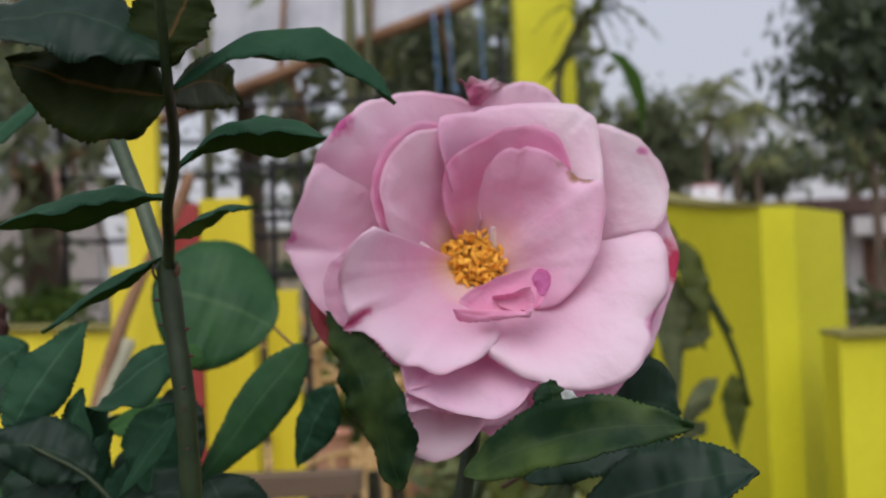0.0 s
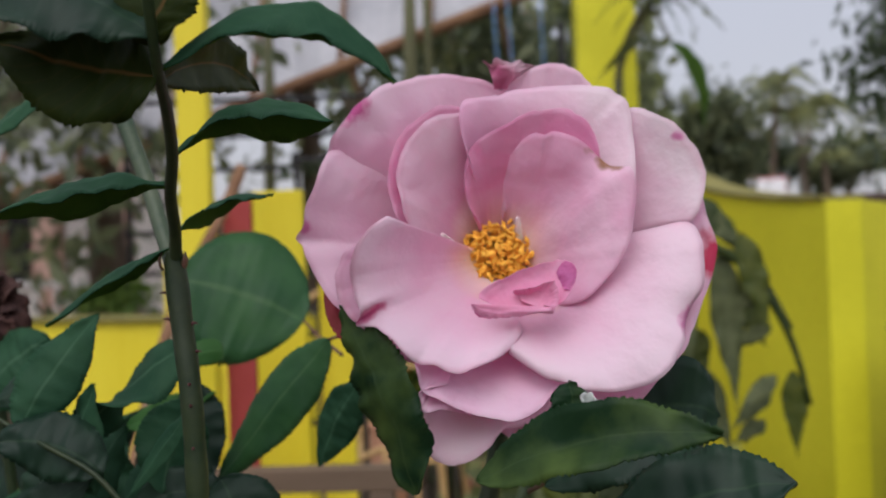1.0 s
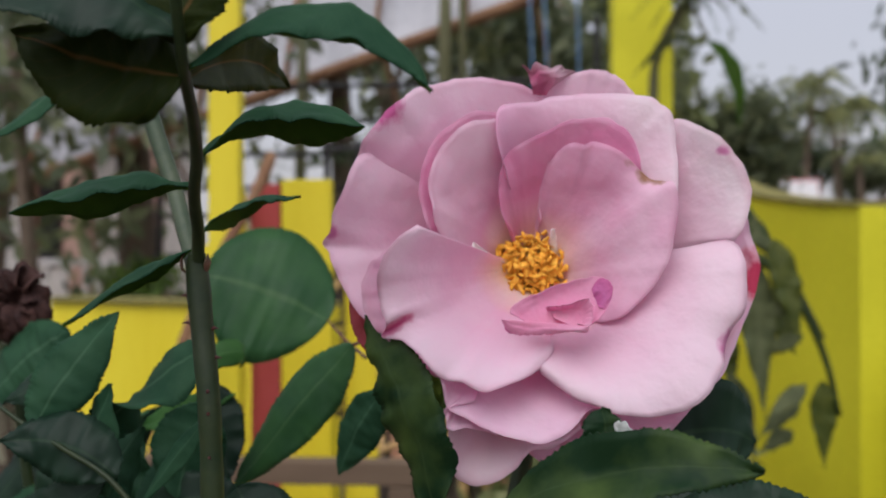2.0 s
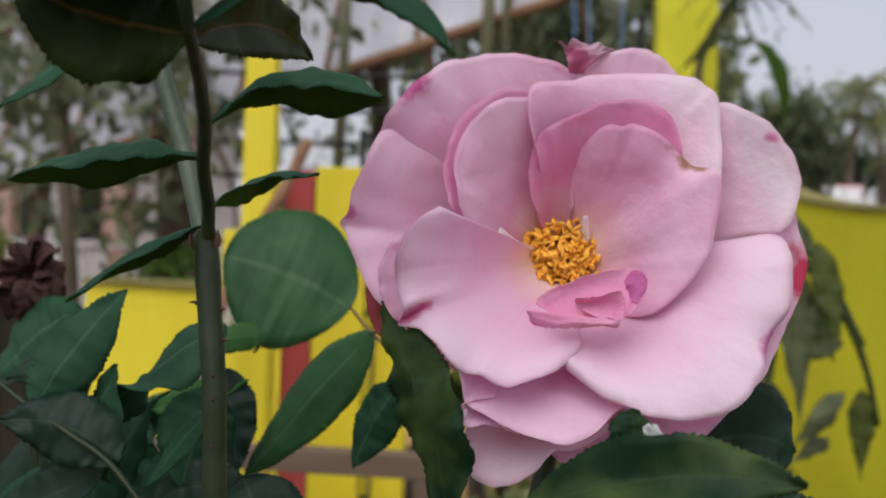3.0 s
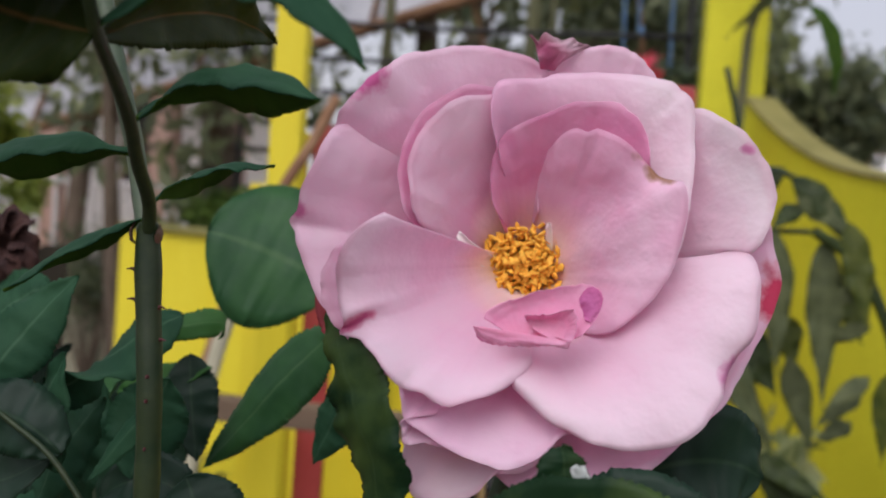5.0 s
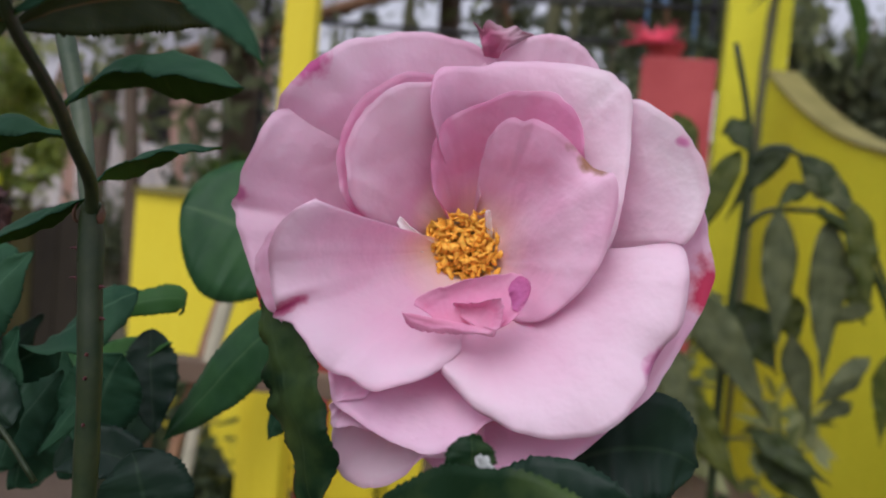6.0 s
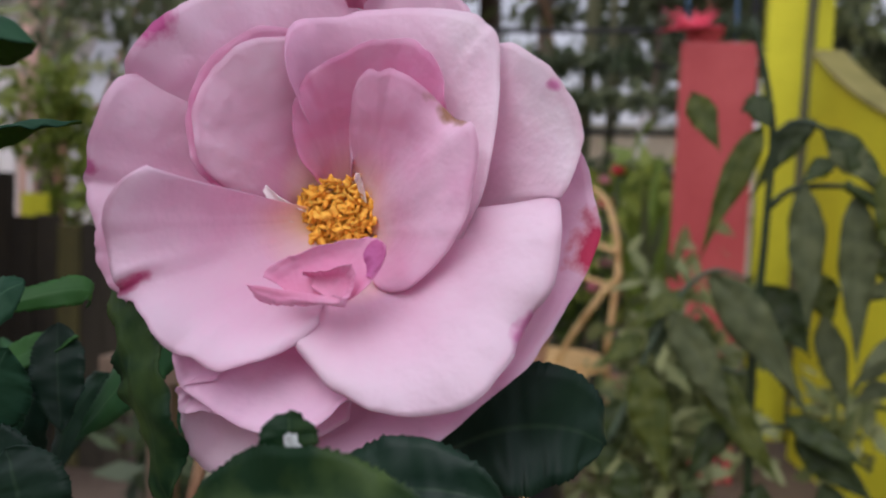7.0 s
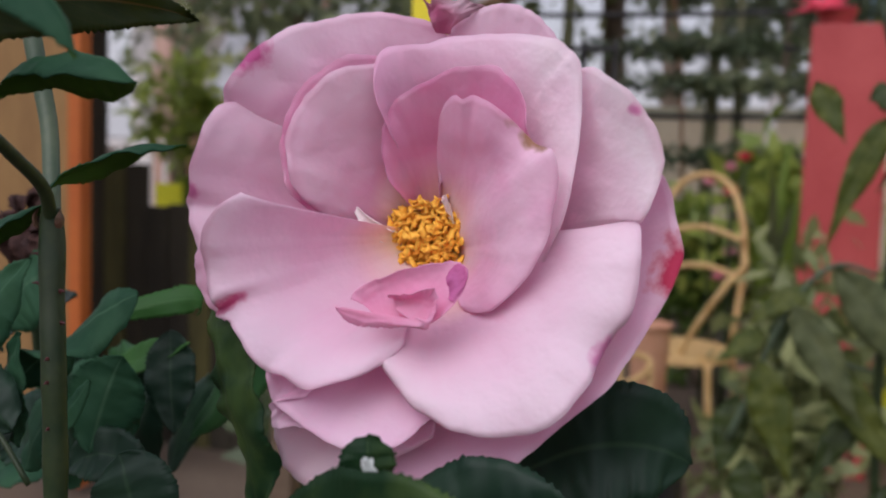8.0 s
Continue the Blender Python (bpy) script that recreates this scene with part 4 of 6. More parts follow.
def cane_chair(at, turn, label):
    t = thing("cane_chair", label, "chair", at, group="cane chairs by the fence")
    t.rotation_euler = (0, 0, turn)
    tube("backrest", [(-0.16, 0, 0.30), (-0.17, 0.05, 0.62), (-0.11, 0.09, 0.83), (0.0, 0.10, 0.89), (0.11, 0.09, 0.83), (0.17, 0.05, 0.62), (0.16, 0, 0.30)], 0.013, 0.013, CANE, t, steps=40)
    tube("brace", [(-0.17, 0.04, 0.66), (0, 0.08, 0.70), (0.17, 0.04, 0.66)], 0.011, 0.011, CANE, t, steps=14)
    tube("brace", [(-0.17, 0.04, 0.53), (0, 0.07, 0.56), (0.17, 0.04, 0.53)], 0.011, 0.011, CANE, t, steps=14)
    for sg in (-1, 1):
        tube("armrest", [(sg * 0.17, 0.04, 0.62), (sg * 0.23, -0.16, 0.59), (sg * 0.23, -0.36, 0.55)], 0.012, 0.012, CANE, t, steps=14)
        tube("arm_strut", [(sg * 0.23, -0.35, 0.55), (sg * 0.13, -0.33, 0.40), (sg * 0.05, -0.30, 0.26)], 0.012, 0.012, CANE, t, steps=8)
    bm = bmesh.new()
    bmesh.ops.create_cone(bm, cap_ends=True, segments=24, radius1=0.21, radius2=0.20, depth=0.03, matrix=Matrix.Translation((0, -0.18, 0.28)))
    part("seat", bm, CANE, t)
    for x, y in ((-0.17, -0.32), (0.17, -0.32), (-0.17, -0.03), (0.17, -0.03)):
        tube("leg", [(x, y, 0.275), (x * 1.05, y, 0.14), (x * 1.15, y * 1.05, 0.0)], 0.013, 0.012, CANE, t, steps=6)


cane_chair((-0.35, 3.75, 0.06), -0.2, "tan cane chair with a rounded back")
cane_chair((-0.72, 4.10, 0.02), 0.2, "tan cane chair behind the first one")


def blossom(name, at, r, material, label, parent=None, seed=0):
    rng = random.Random(seed)
    verts, faces = [], []
    for k in range(16):
        a, tilt = rng.uniform(0, math.tau), rng.uniform(0.1, 1.3)
        d = Vector((math.cos(a) * math.sin(tilt), math.sin(a) * math.sin(tilt), math.cos(tilt)))
        w = d.cross(Vector((0, 0, 1))).normalized()
        q = len(verts)
        verts += [Vector((0, 0, 0)), d * r * 0.6 + w * r * 0.4, d * r, d * r * 0.6 - w * r * 0.4]
        faces.append((q, q + 1, q + 2, q + 3))
    t = thing(name, label, "flower", at, group="flowers behind the gate")
    link("petals", verts, faces, material, t, smooth=False)
    tube("stalk", [(0, 0, 0), (0.01, 0.01, -at[2] * 0.5), (0.0, 0.02, -at[2])], 0.006, 0.008, STEM, t, sides=5, steps=6)


for k, (x, y, z, r, m, lb) in enumerate(((-0.22, 4.15, 1.0, 0.045, BLOOM_RED, "bright red blossom behind the cane chair"), (-0.27, 4.15, 0.96, 0.04, BLOOM_PINK, "pale pink blossom behind the cane chair"),
                                         (-0.25, 4.0, 0.87, 0.05, BLOOM_RED, "red blossom by the chair's arm"), (-0.34, 4.1, 0.9, 0.045, BLOOM_PINK, "pink blossom by the chair's back"),
                                         (-0.26, 4.2, 0.62, 0.05, BLOOM_PINK, "pink blossom low by the chair"), (-0.30, 4.2, 0.52, 0.05, BLOOM_PINK, "pale pink blossom near the ground"))):
    blossom("blossom", (x, y, z), r, m, lb, seed=k)


def star_flower(at):
    """Spiky red flower head standing on the red pillar."""
    t = thing("star_flower", "spiky red flower head in a pot on the red pillar", "flower", at)
    bm = bmesh.new()
    bmesh.ops.create_cone(bm, cap_ends=True, segments=20, radius1=0.05, radius2=0.07, depth=0.05, matrix=Matrix.Translation((0.07, 0.05, 0.026)))
    part("pot", bm, RED_PAINT, t)
    rng = random.Random(8)
    for k in range(22):
        a, e = rng.uniform(0, math.tau), rng.uniform(-0.25, 0.9)
        d = Vector((math.cos(a) * math.cos(e), math.sin(a) * math.cos(e), math.sin(e)))
        o = Vector((0.03, -0.02, 0.05))
        tube("bract", [o, o + d * 0.05, o + d * rng.uniform(0.08, 0.12)], 0.011, 0.001, BLOOM_RED, t, sides=5, steps=5)


star_flower((0.015, 3.53, 1.457))

# ---- hanging shrub on the boundary side ----


def lance(base, tip, width, material, parent, side=(1, 0, 0.1), sag=0.0):
    b, q = Vector(base), Vector(tip)
    return blade("leaf", b, b.lerp(q, 0.5) + Vector((0, 0, sag)), q, width, side, material, parent, fold=0.22, teeth=9, peak=0.32, curl=0.25, thick=0.0006, point=1.5, blunt=0.8, ruffle=0.22)


def weeping_shrub():
    t = thing("weeping_shrub", "slender shrub with drooping grey-green lance-shaped leaves", "shrub", (0, 0, 0))
    tube("stem", [(0.2307, 1.0000, 0.1246), (0.2006, 1.0000, 0.3971), (0.1699, 1.0000, 0.6629)], 0.009, 0.0055, STEM, t, steps=10)
    foot = Vector((0.2307, 1.0000, 0.1246))
    tube("stem", [foot + Vector((0, 0, 0.01)), Vector((foot.x, foot.y, foot.z * 0.5)), Vector((foot.x, foot.y, -0.05))], 0.012, 0.014, STEM, t, steps=6)
    tube("arching_stem", [(0.2388, 0.9500, 1.0147), (0.2788, 0.9500, 0.9869), (0.3115, 0.9500, 0.9390), (0.3339, 0.9500, 0.8847), (0.3479, 0.9500, 0.8239)], 0.006, 0.003, LEAF_SHADE, t, steps=20)
    lance((0.2244, 1.0000, 1.0652), (0.2903, 0.9800, 1.0066), 0.036, LEAF_GREY, t)
    lance((0.2111, 1.0000, 0.7288), (0.2981, 0.9800, 0.6695), 0.036, LEAF_SHADE, t)
    lance((0.3065, 1.0000, 0.8001), (0.2654, 0.9800, 0.7772), 0.024, LEAF_GREY, t)
    lance((0.2765, 0.9500, 1.0259), (0.3013, 0.9300, 0.9096), 0.034, LEAF_OLIVE, t)
    lance((0.3107, 0.9500, 0.8593), (0.2609, 0.9300, 0.8202), 0.022, LEAF_GREY, t)
    lance((0.1951, 0.9700, 0.7594), (0.2870, 0.9500, 0.7136), 0.028, LEAF_SHADE, t)
    lance((0.2950, 0.9500, 0.9562), (0.2606, 0.9500, 0.9332), 0.018, LEAF_GREY, t)
    lance((0.3076, 0.9500, 0.9155), (0.2461, 0.9500, 0.8896), 0.018, LEAF_GREY, t)
    lance((0.3300, 0.9500, 0.8645), (0.3309, 0.9500, 0.7637), 0.030, LEAF_OLIVE, t)
    tube("stem", [(0.1650, 1.0000, 0.6523), (0.1622, 1.0000, 0.7232), (0.1608, 1.0000, 0.7835), (0.1607, 1.0000, 0.8435), (0.1635, 1.0000, 0.9034), (0.1651, 1.0000, 0.9429), (0.1664, 1.0000, 1.0018), (0.1672, 1.0000, 1.0505), (0.1644, 1.0000, 1.0842), (0.1532, 1.0000, 1.1366), (0.1369, 1.0000, 1.1935)], 0.0055, 0.0035, STEM, t, steps=30)
    tube("arching_stem", [(0.0060, 1.0000, 0.7051), (0.0260, 1.0000, 0.7565), (0.0434, 1.0000, 0.8121), (0.0711, 1.0000, 0.8704), (0.0933, 1.0000, 0.8999), (0.1189, 1.0000, 0.9125), (0.1532, 1.0000, 0.9025)], 0.0042, 0.0022, STEM_PALE, t, steps=20)
    tube("arching_stem", [(0.1678, 1.0000, 0.9848), (0.1895, 1.0000, 1.0053), (0.2261, 1.0000, 1.0116), (0.2628, 1.0000, 1.0092), (0.3005, 1.0000, 0.9917)], 0.0040, 0.0022, STEM, t, steps=18)
    tube("arching_stem", [(0.1664, 1.0000, 1.0601), (0.1881, 1.0000, 1.0796), (0.2209, 1.0000, 1.0728), (0.2596, 1.0000, 1.0463), (0.3005, 1.0000, 0.9917), (0.3436, 1.0000, 0.9089)], 0.0040, 0.0022, STEM, t, steps=18)
    tube("twig", [(0.1151, 1.0000, 0.8065), (0.1398, 1.0000, 0.7994), (0.1601, 1.0000, 0.7975)], 0.0026, 0.0016, STEM_PALE, t, steps=10)
    tube("twig", [(0.1645, 1.0000, 0.7310), (0.1828, 1.0000, 0.7417), (0.2113, 1.0000, 0.7409)], 0.0026, 0.0016, STEM, t, steps=10)
    tube("twig", [(0.1643, 1.0000, 0.7031), (0.1448, 1.0000, 0.7364), (0.1108, 1.0000, 0.7985)], 0.0026, 0.0016, STEM, t, steps=10)
    lance((0.2130, 1.0200, 1.0837), (0.1460, 1.0000, 0.9916), 0.030, LEAF_SHADE, t, sag=0.012)
    lance((0.1553, 0.9900, 1.0727), (0.0951, 0.9700, 0.9225), 0.033, LEAF_OLIVE, t, sag=0.012)
    lance((0.0772, 1.0000, 1.1090), (0.1114, 0.9800, 1.0430), 0.031, LEAF_OLIVE, t)
    lance((0.1413, 1.0000, 1.1096), (0.1632, 0.9800, 1.0699), 0.033, LEAF_SHADE, t)
    lance((0.2336, 1.0000, 1.0424), (0.1968, 0.9800, 1.0066), 0.024, LEAF_SHADE, t, sag=0.004)
    lance((0.2019, 0.9800, 1.0113), (0.2151, 0.9600, 0.8498), 0.040, LEAF_GREY, t)
    lance((0.2537, 0.9600, 1.0062), (0.2624, 0.9400, 0.8209), 0.040, LEAF_GREY, t)
    lance((0.2187, 1.0000, 1.0717), (0.3006, 0.9800, 0.9760), 0.032, LEAF_SHADE, t, sag=0.014)
    lance((0.1692, 1.0200, 0.8968), (0.2236, 1.0000, 0.8199), 0.053, LEAF_SHADE, t)
    lance((0.2315, 1.0000, 0.8699), (0.2632, 0.9800, 0.7602), 0.032, LEAF_GREY, t)
    lance((0.3108, 0.9800, 0.8344), (0.2586, 0.9600, 0.7940), 0.023, LEAF_GREY, t, sag=0.004)
    lance((0.2871, 1.0300, 0.9675), (0.3136, 1.0100, 0.8883), 0.043, LEAF_OLIVE, t)
    lance((0.2308, 1.0500, 0.9116), (0.2444, 1.0300, 0.8470), 0.035, LEAF_OLIVE, t)
    lance((0.1073, 0.9700, 0.9114), (0.2207, 0.9500, 0.7604), 0.051, LEAF_GREY, t, sag=0.012)
    lance((0.0697, 0.9800, 0.8667), (0.1451, 0.9600, 0.7432), 0.044, LEAF_GREY, t)
    lance((0.1064, 0.9900, 0.8039), (0.1973, 0.9700, 0.6813), 0.042, LEAF_OLIVE, t)
    lance((0.0353, 0.9900, 0.8002), (0.0787, 0.9700, 0.6604), 0.047, LEAF_OLIVE, t)
    lance((0.0872, 1.0000, 0.8844), (0.0178, 0.9800, 0.8370), 0.028, LEAF_OLIVE, t, sag=0.004)
    lance((0.0396, 1.0000, 0.8295), (-0.0089, 0.9800, 0.7940), 0.033, LEAF_OLIVE, t, sag=0.004)
    lance((0.1413, 1.0200, 0.7406), (0.0935, 1.0000, 0.6597), 0.033, LEAF_SHADE, t, sag=0.006)
    lance((0.2065, 1.0000, 0.7423), (0.2906, 0.9800, 0.6794), 0.025, LEAF_SHADE, t, sag=0.012)
    lance((0.0549, 1.0200, 0.8512), (0.0529, 1.0000, 0.7977), 0.022, LEAF_SHADE, t)
    lance((0.0119, 1.0200, 0.7535), (-0.0029, 1.0000, 0.6518), 0.040, LEAF_SHADE, t)
    lance((0.1786, 1.0000, 0.6744), (0.1654, 0.9800, 0.5878), 0.040, LEAF_SHADE, t)
    lance((0.0970, 1.0000, 0.6591), (0.1325, 0.9800, 0.5780), 0.040, LEAF_SHADE, t)
    lance((0.0251, 1.0000, 0.6865), (0.0432, 0.9800, 0.5913), 0.040, LEAF_SHADE, t)
    lance((0.2444, 1.0000, 0.6826), (0.2761, 0.9800, 0.6083), 0.035, LEAF_SHADE, t)


weeping_shrub()


def pillar_climber():
    """Woody climber on the gate pillar with a fan of drooping pointed leaves at its head."""
    t = thing("pillar_climber", "climbing plant with drooping yellow-green pointed leaves on the pillar", "climber")
    tube("stem", [(0.50, 4.15, -0.03), (0.47, 4.12, 0.9), (0.475, 4.10, 1.60), (0.49, 4.06, 1.80), (0.56, 4.00, 1.95), (0.60, 3.97, 2.02)], 0.022, 0.014, BARK_GREEN, t, steps=30, knot=0.25)
    rng = random.Random(77)
    hub = Vector((0.593, 3.95, 1.975))
    for dx, dz, w, m in ((-0.145, -0.10, 0.05, LEAF_OLIVE), (0.175, -0.115, 0.05, LEAF_OLIVE), (0.275, -0.12, 0.045, LEAF_OLIVE), (0.115, -0.11, 0.055, LEAF_FRESH), (0.03, -0.11, 0.055, LEAF_OLIVE), (0.165, -0.02, 0.05, LEAF_OLIVE),
                         (-0.22, -0.06, 0.045, LEAF_OLIVE), (0.09, 0.02, 0.05, LEAF_FRESH), (-0.06, -0.16, 0.05, LEAF_GREY), (0.22, 0.05, 0.05, LEAF_OLIVE), (-0.12, 0.03, 0.05, LEAF_OLIVE)):
        tip = hub + Vector((dx, rng.uniform(-0.08, 0.03), dz))
        blade("leaf", hub + Vector((dx * 0.08, 0, 0)), hub.lerp(tip, 0.5) + Vector((0, -0.02, 0.045 + 0.1 * abs(dx))), tip, w, (0.25, 0.9, 0.4), m, t, fold=0.3, teeth=8, peak=0.36, point=1.4, ruffle=0.15)
    for a, b, w, m in (((0.664, 3.95, 1.832), (0.781, 3.93, 1.482), 0.075, LEAF_BELOW), ((0.545, 3.95, 1.844), (0.375, 3.93, 1.690), 0.05, LEAF_GREY)):
        a, b = Vector(a), Vector(b)
        blade("leaf", a, a.lerp(b, 0.5) + Vector((0.035, -0.01, 0.05)), b, w, (0.85, 0.4, 0.2), m, t, fold=0.25, teeth=9, peak=0.45, point=1.2, ruffle=0.15)
        tube("twig", [tuple(a), tuple(a.lerp(hub, 0.5) + Vector((0, 0, 0.02))), tuple(hub)], 0.006, 0.008, BARK_GREEN, t, sides=6, steps=8)


pillar_climber()

# ---- the rose bush ----
HEART = (0.0, 0.0, 1.0)
bush = thing("rose_bush", "rose bush with a large open pale pink bloom", "rose bush", HEART)
flower = new("rose_flower")
flower.parent = bush
tagged(flower, "open pale pink rose with orange stamens and stained rims")


def rose():
    B = (1.0, 8.0, 1.8)
    # outer back row
    petal(B, [(34.6, -0.8, 50.6), (31.8, -2.5, 56.1), (30.1, -3.4, 58.0), (27.6, -4.3, 60.6), (23.6, -5.2, 62.7), (18.2, -5.2, 63.3), (13.6, -4.3, 62.4), (9.8, -3.4, 60.9), (6.0, -2.5, 58.7), (3.3, -1.6, 56.2), (-1.6, -0.8, 52.7)], DUSK, flower, cup=(10, 6), spread=5, seed=1, roll=2, ripple=0.45)
    petal(B, [(7.9, 0.2, 53.1), (3.3, -1.6, 56.2), (-1.1, -1.5, 59.3), (-7.5, -2.4, 60.9), (-14.6, -4.4, 61.8), (-21.4, -7.5, 60.7), (-27.1, -12.7, 58.6), (-33.3, -17.9, 56.3), (-36.3, -23.2, 52.5), (-40.3, -25.5, 49.2), (-43.7, -26.7, 44.9), (-46.8, -25.9, 41.2), (-48.7, -23.1, 37.3), (-49.9, -19.5, 30.9), (-47.1, -15.9, 21.8)], SPOTTED, flower, cup=(12, 8), spread=6, seed=2, roll=2)
    petal(B, [(29.6, -1.3, 42.6), (36.0, -5.1, 46.4), (42.4, -10.1, 47.4), (46.1, -14.2, 46.3), (50.9, -17.4, 43.6), (55.1, -19.5, 40.7), (58.1, -19.7, 37.1), (60.8, -20.0, 32.1), (62.5, -20.3, 27.1), (62.2, -21.6, 21.9), (60.4, -22.0, 16.0), (58.5, -20.2, 12.2), (57.6, -17.2, 11.8), (54.5, -12.2, 9.5), (47.5, -8.2, 10.5)], MARKED, flower, cup=(12, 8), spread=6, seed=3, roll=1.5, ripple=0.6)
    petal(B, [(48.4, -5.4, 23.3), (54.4, -9.3, 25.2), (60.8, -11.4, 23.1), (62.8, -10.6, 19.9), (64.0, -9.8, 15.2), (66.0, -10.2, 8.8), (66.9, -10.4, 4.9), (66.0, -11.7, 1.0), (64.5, -12.9, -2.9), (62.5, -15.2, -8.1), (59.5, -18.7, -14.4), (56.5, -22.0, -20.0), (53.5, -25.4, -25.5), (50.2, -27.6, -28.6), (46.3, -29.9, -32.5), (42.4, -32.1, -35.7), (38.3, -33.4, -39.9), (34.1, -34.6, -43.5), (28.8, -34.8, -46.6), (22.0, -34.9, -48.9), (14.7, -34.0, -50.1), (5.6, -33.0, -49.7), (-0.9, -31.8, -46.1)], CRIMSON, flower, cup=(14, 10), spread=6, seed=4, roll=1)
    petal(B, [(14.6, -33.4, -39.6), (7.6, -35.7, -43.9), (0.6, -39.9, -45.0), (-3.5, -38.1, -49.8), (-9.9, -36.4, -54.2), (-15.1, -35.4, -55.0), (-19.5, -36.4, -53.9), (-21.2, -38.2, -49.9), (-21.5, -40.9, -44.9), (-21.0, -44.6, -38.6), (-19.4, -38.3, -33.6)], PALE, flower, cup=(12, 8), spread=6, seed=5, roll=1.5)
    petal(B, [(-8.2, -39.6, -40.6), (-15.1, -40.5, -38.3), (-18.1, -41.6, -38.7), (-21.2, -42.6, -38.6), (-21.6, -42.5, -36.2), (-21.8, -42.3, -33.0), (-14.3, -40.1, -31.5)], BLUSH, flower, cup=(10, 7), spread=6, seed=6)
    # left and lower rows
    petal(B, [(-14.3, -2.8, 37.0), (-22.9, -5.8, 37.3), (-31.4, -8.9, 38.1), (-38.8, -12.9, 38.9), (-44.0, -19.0, 38.0), (-47.8, -25.2, 36.7), (-49.1, -28.4, 34.2), (-50.9, -29.7, 28.9), (-52.9, -30.0, 24.4), (-55.7, -28.2, 19.8), (-56.8, -26.5, 14.5), (-59.8, -22.6, 11.2), (-57.3, -24.8, 8.8), (-56.2, -26.0, 6.1), (-54.4, -26.2, 1.7), (-51.3, -27.5, -3.4), (-47.7, -30.8, -8.2), (-44.4, -33.0, -11.1), (-40.8, -34.2, -14.2), (-34.5, -34.5, -20.5), (-25.4, -33.8, -25.9)], DUSK_TIPPED, flower, cup=(12, 6), spread=8, seed=7, roll=2)
    petal(B, [(26.5, -30.2, -18.8), (26.6, -34.6, -25.4), (21.1, -38.0, -30.9), (15.3, -41.2, -34.3), (13.0, -42.4, -37.1), (9.6, -44.6, -39.9), (6.2, -46.7, -41.0), (2.8, -47.7, -41.3), (-2.0, -47.7, -40.5), (-7.0, -46.6, -39.4), (-12.1, -45.5, -37.5), (-17.3, -44.4, -35.2), (-21.4, -43.3, -32.8), (-22.6, -45.0, -26.9), (-24.7, -40.6, -22.0)], BLUSH, flower, cup=(12, 7), spread=8, seed=8, roll=1)
    petal(B, [(43.5, -11.4, 7.4), (49.5, -15.2, 10.8), (56.7, -20.2, 12.1), (58.8, -25.4, 9.5), (59.9, -28.7, 5.4), (59.7, -30.0, 0.4), (59.3, -31.2, -4.5), (58.6, -32.5, -8.0), (56.0, -32.7, -11.7), (54.0, -33.9, -15.2), (52.5, -36.1, -18.5), (51.9, -39.3, -21.6), (50.0, -41.6, -24.8), (47.9, -43.8, -28.1), (44.5, -45.0, -31.1), (40.6, -45.1, -33.2), (35.9, -46.2, -34.2), (31.8, -47.2, -34.5), (26.4, -47.2, -34.1), (21.6, -47.2, -33.4), (17.5, -46.1, -31.8), (12.6, -44.0, -30.4), (7.6, -40.8, -27.3), (3.1, -38.6, -24.1)], FLECKED, flower, cup=(-6, -10), spread=8, seed=9, roll=3)
    petal(B, [(-37.5, -32.8, 10.2), (-41.3, -36.0, 7.5), (-43.7, -38.2, 4.3), (-45.1, -39.5, -0.4), (-44.5, -39.8, -5.8), (-43.1, -40.0, -9.4), (-41.2, -40.1, -12.3), (-39.6, -39.2, -14.0), (-35.4, -38.4, -17.8), (-29.5, -37.7, -22.7), (-22.1, -36.9, -26.7)], DUSK, flower, cup=(12, 5), spread=8, seed=10, roll=1)
    petal(B, [(-29.2, -46.6, 15.8), (-33.0, -48.8, 13.3), (-36.3, -49.0, 10.0), (-38.8, -48.2, 5.7), (-40.2, -45.5, -0.2), (-39.2, -44.9, -6.6), (-37.6, -46.1, -10.6), (-39.9, -42.3, -14.4), (-37.3, -41.3, -14.7), (-34.0, -43.3, -15.0), (-31.8, -45.4, -16.3), (-28.2, -47.6, -19.1), (-24.6, -46.8, -23.2), (-21.8, -45.9, -25.3), (-17.5, -46.9, -25.5), (-14.6, -47.0, -27.2), (-10.9, -48.0, -28.2), (-7.5, -48.0, -27.1), (-3.5, -45.9, -25.8), (0.4, -42.7, -24.4), (3.1, -39.6, -22.8), (5.7, -36.4, -20.2), (7.1, -34.2, -18.3)], STAINED, flower, cup=(-3, -9), spread=8, seed=11, roll=2, crease=(0.36, 4.0, 0.03, 0.72))
    # inner row
    petal(B, [(5.6, -1.9, 49.5), (-2.8, -7.5, 49.8), (-10.5, -15.2, 49.8), (-15.3, -19.3, 49.5), (-19.6, -20.4, 47.0), (-24.7, -21.7, 43.5), (-28.4, -23.0, 38.3), (-30.4, -24.4, 32.1), (-31.1, -24.7, 26.1), (-30.1, -25.0, 20.9), (-28.4, -24.3, 15.7), (-25.5, -18.5, 10.7), (-20.5, -8.6, 7.3)], PINK, flower, cup=(8, 5), spread=6, seed=24, roll=1)
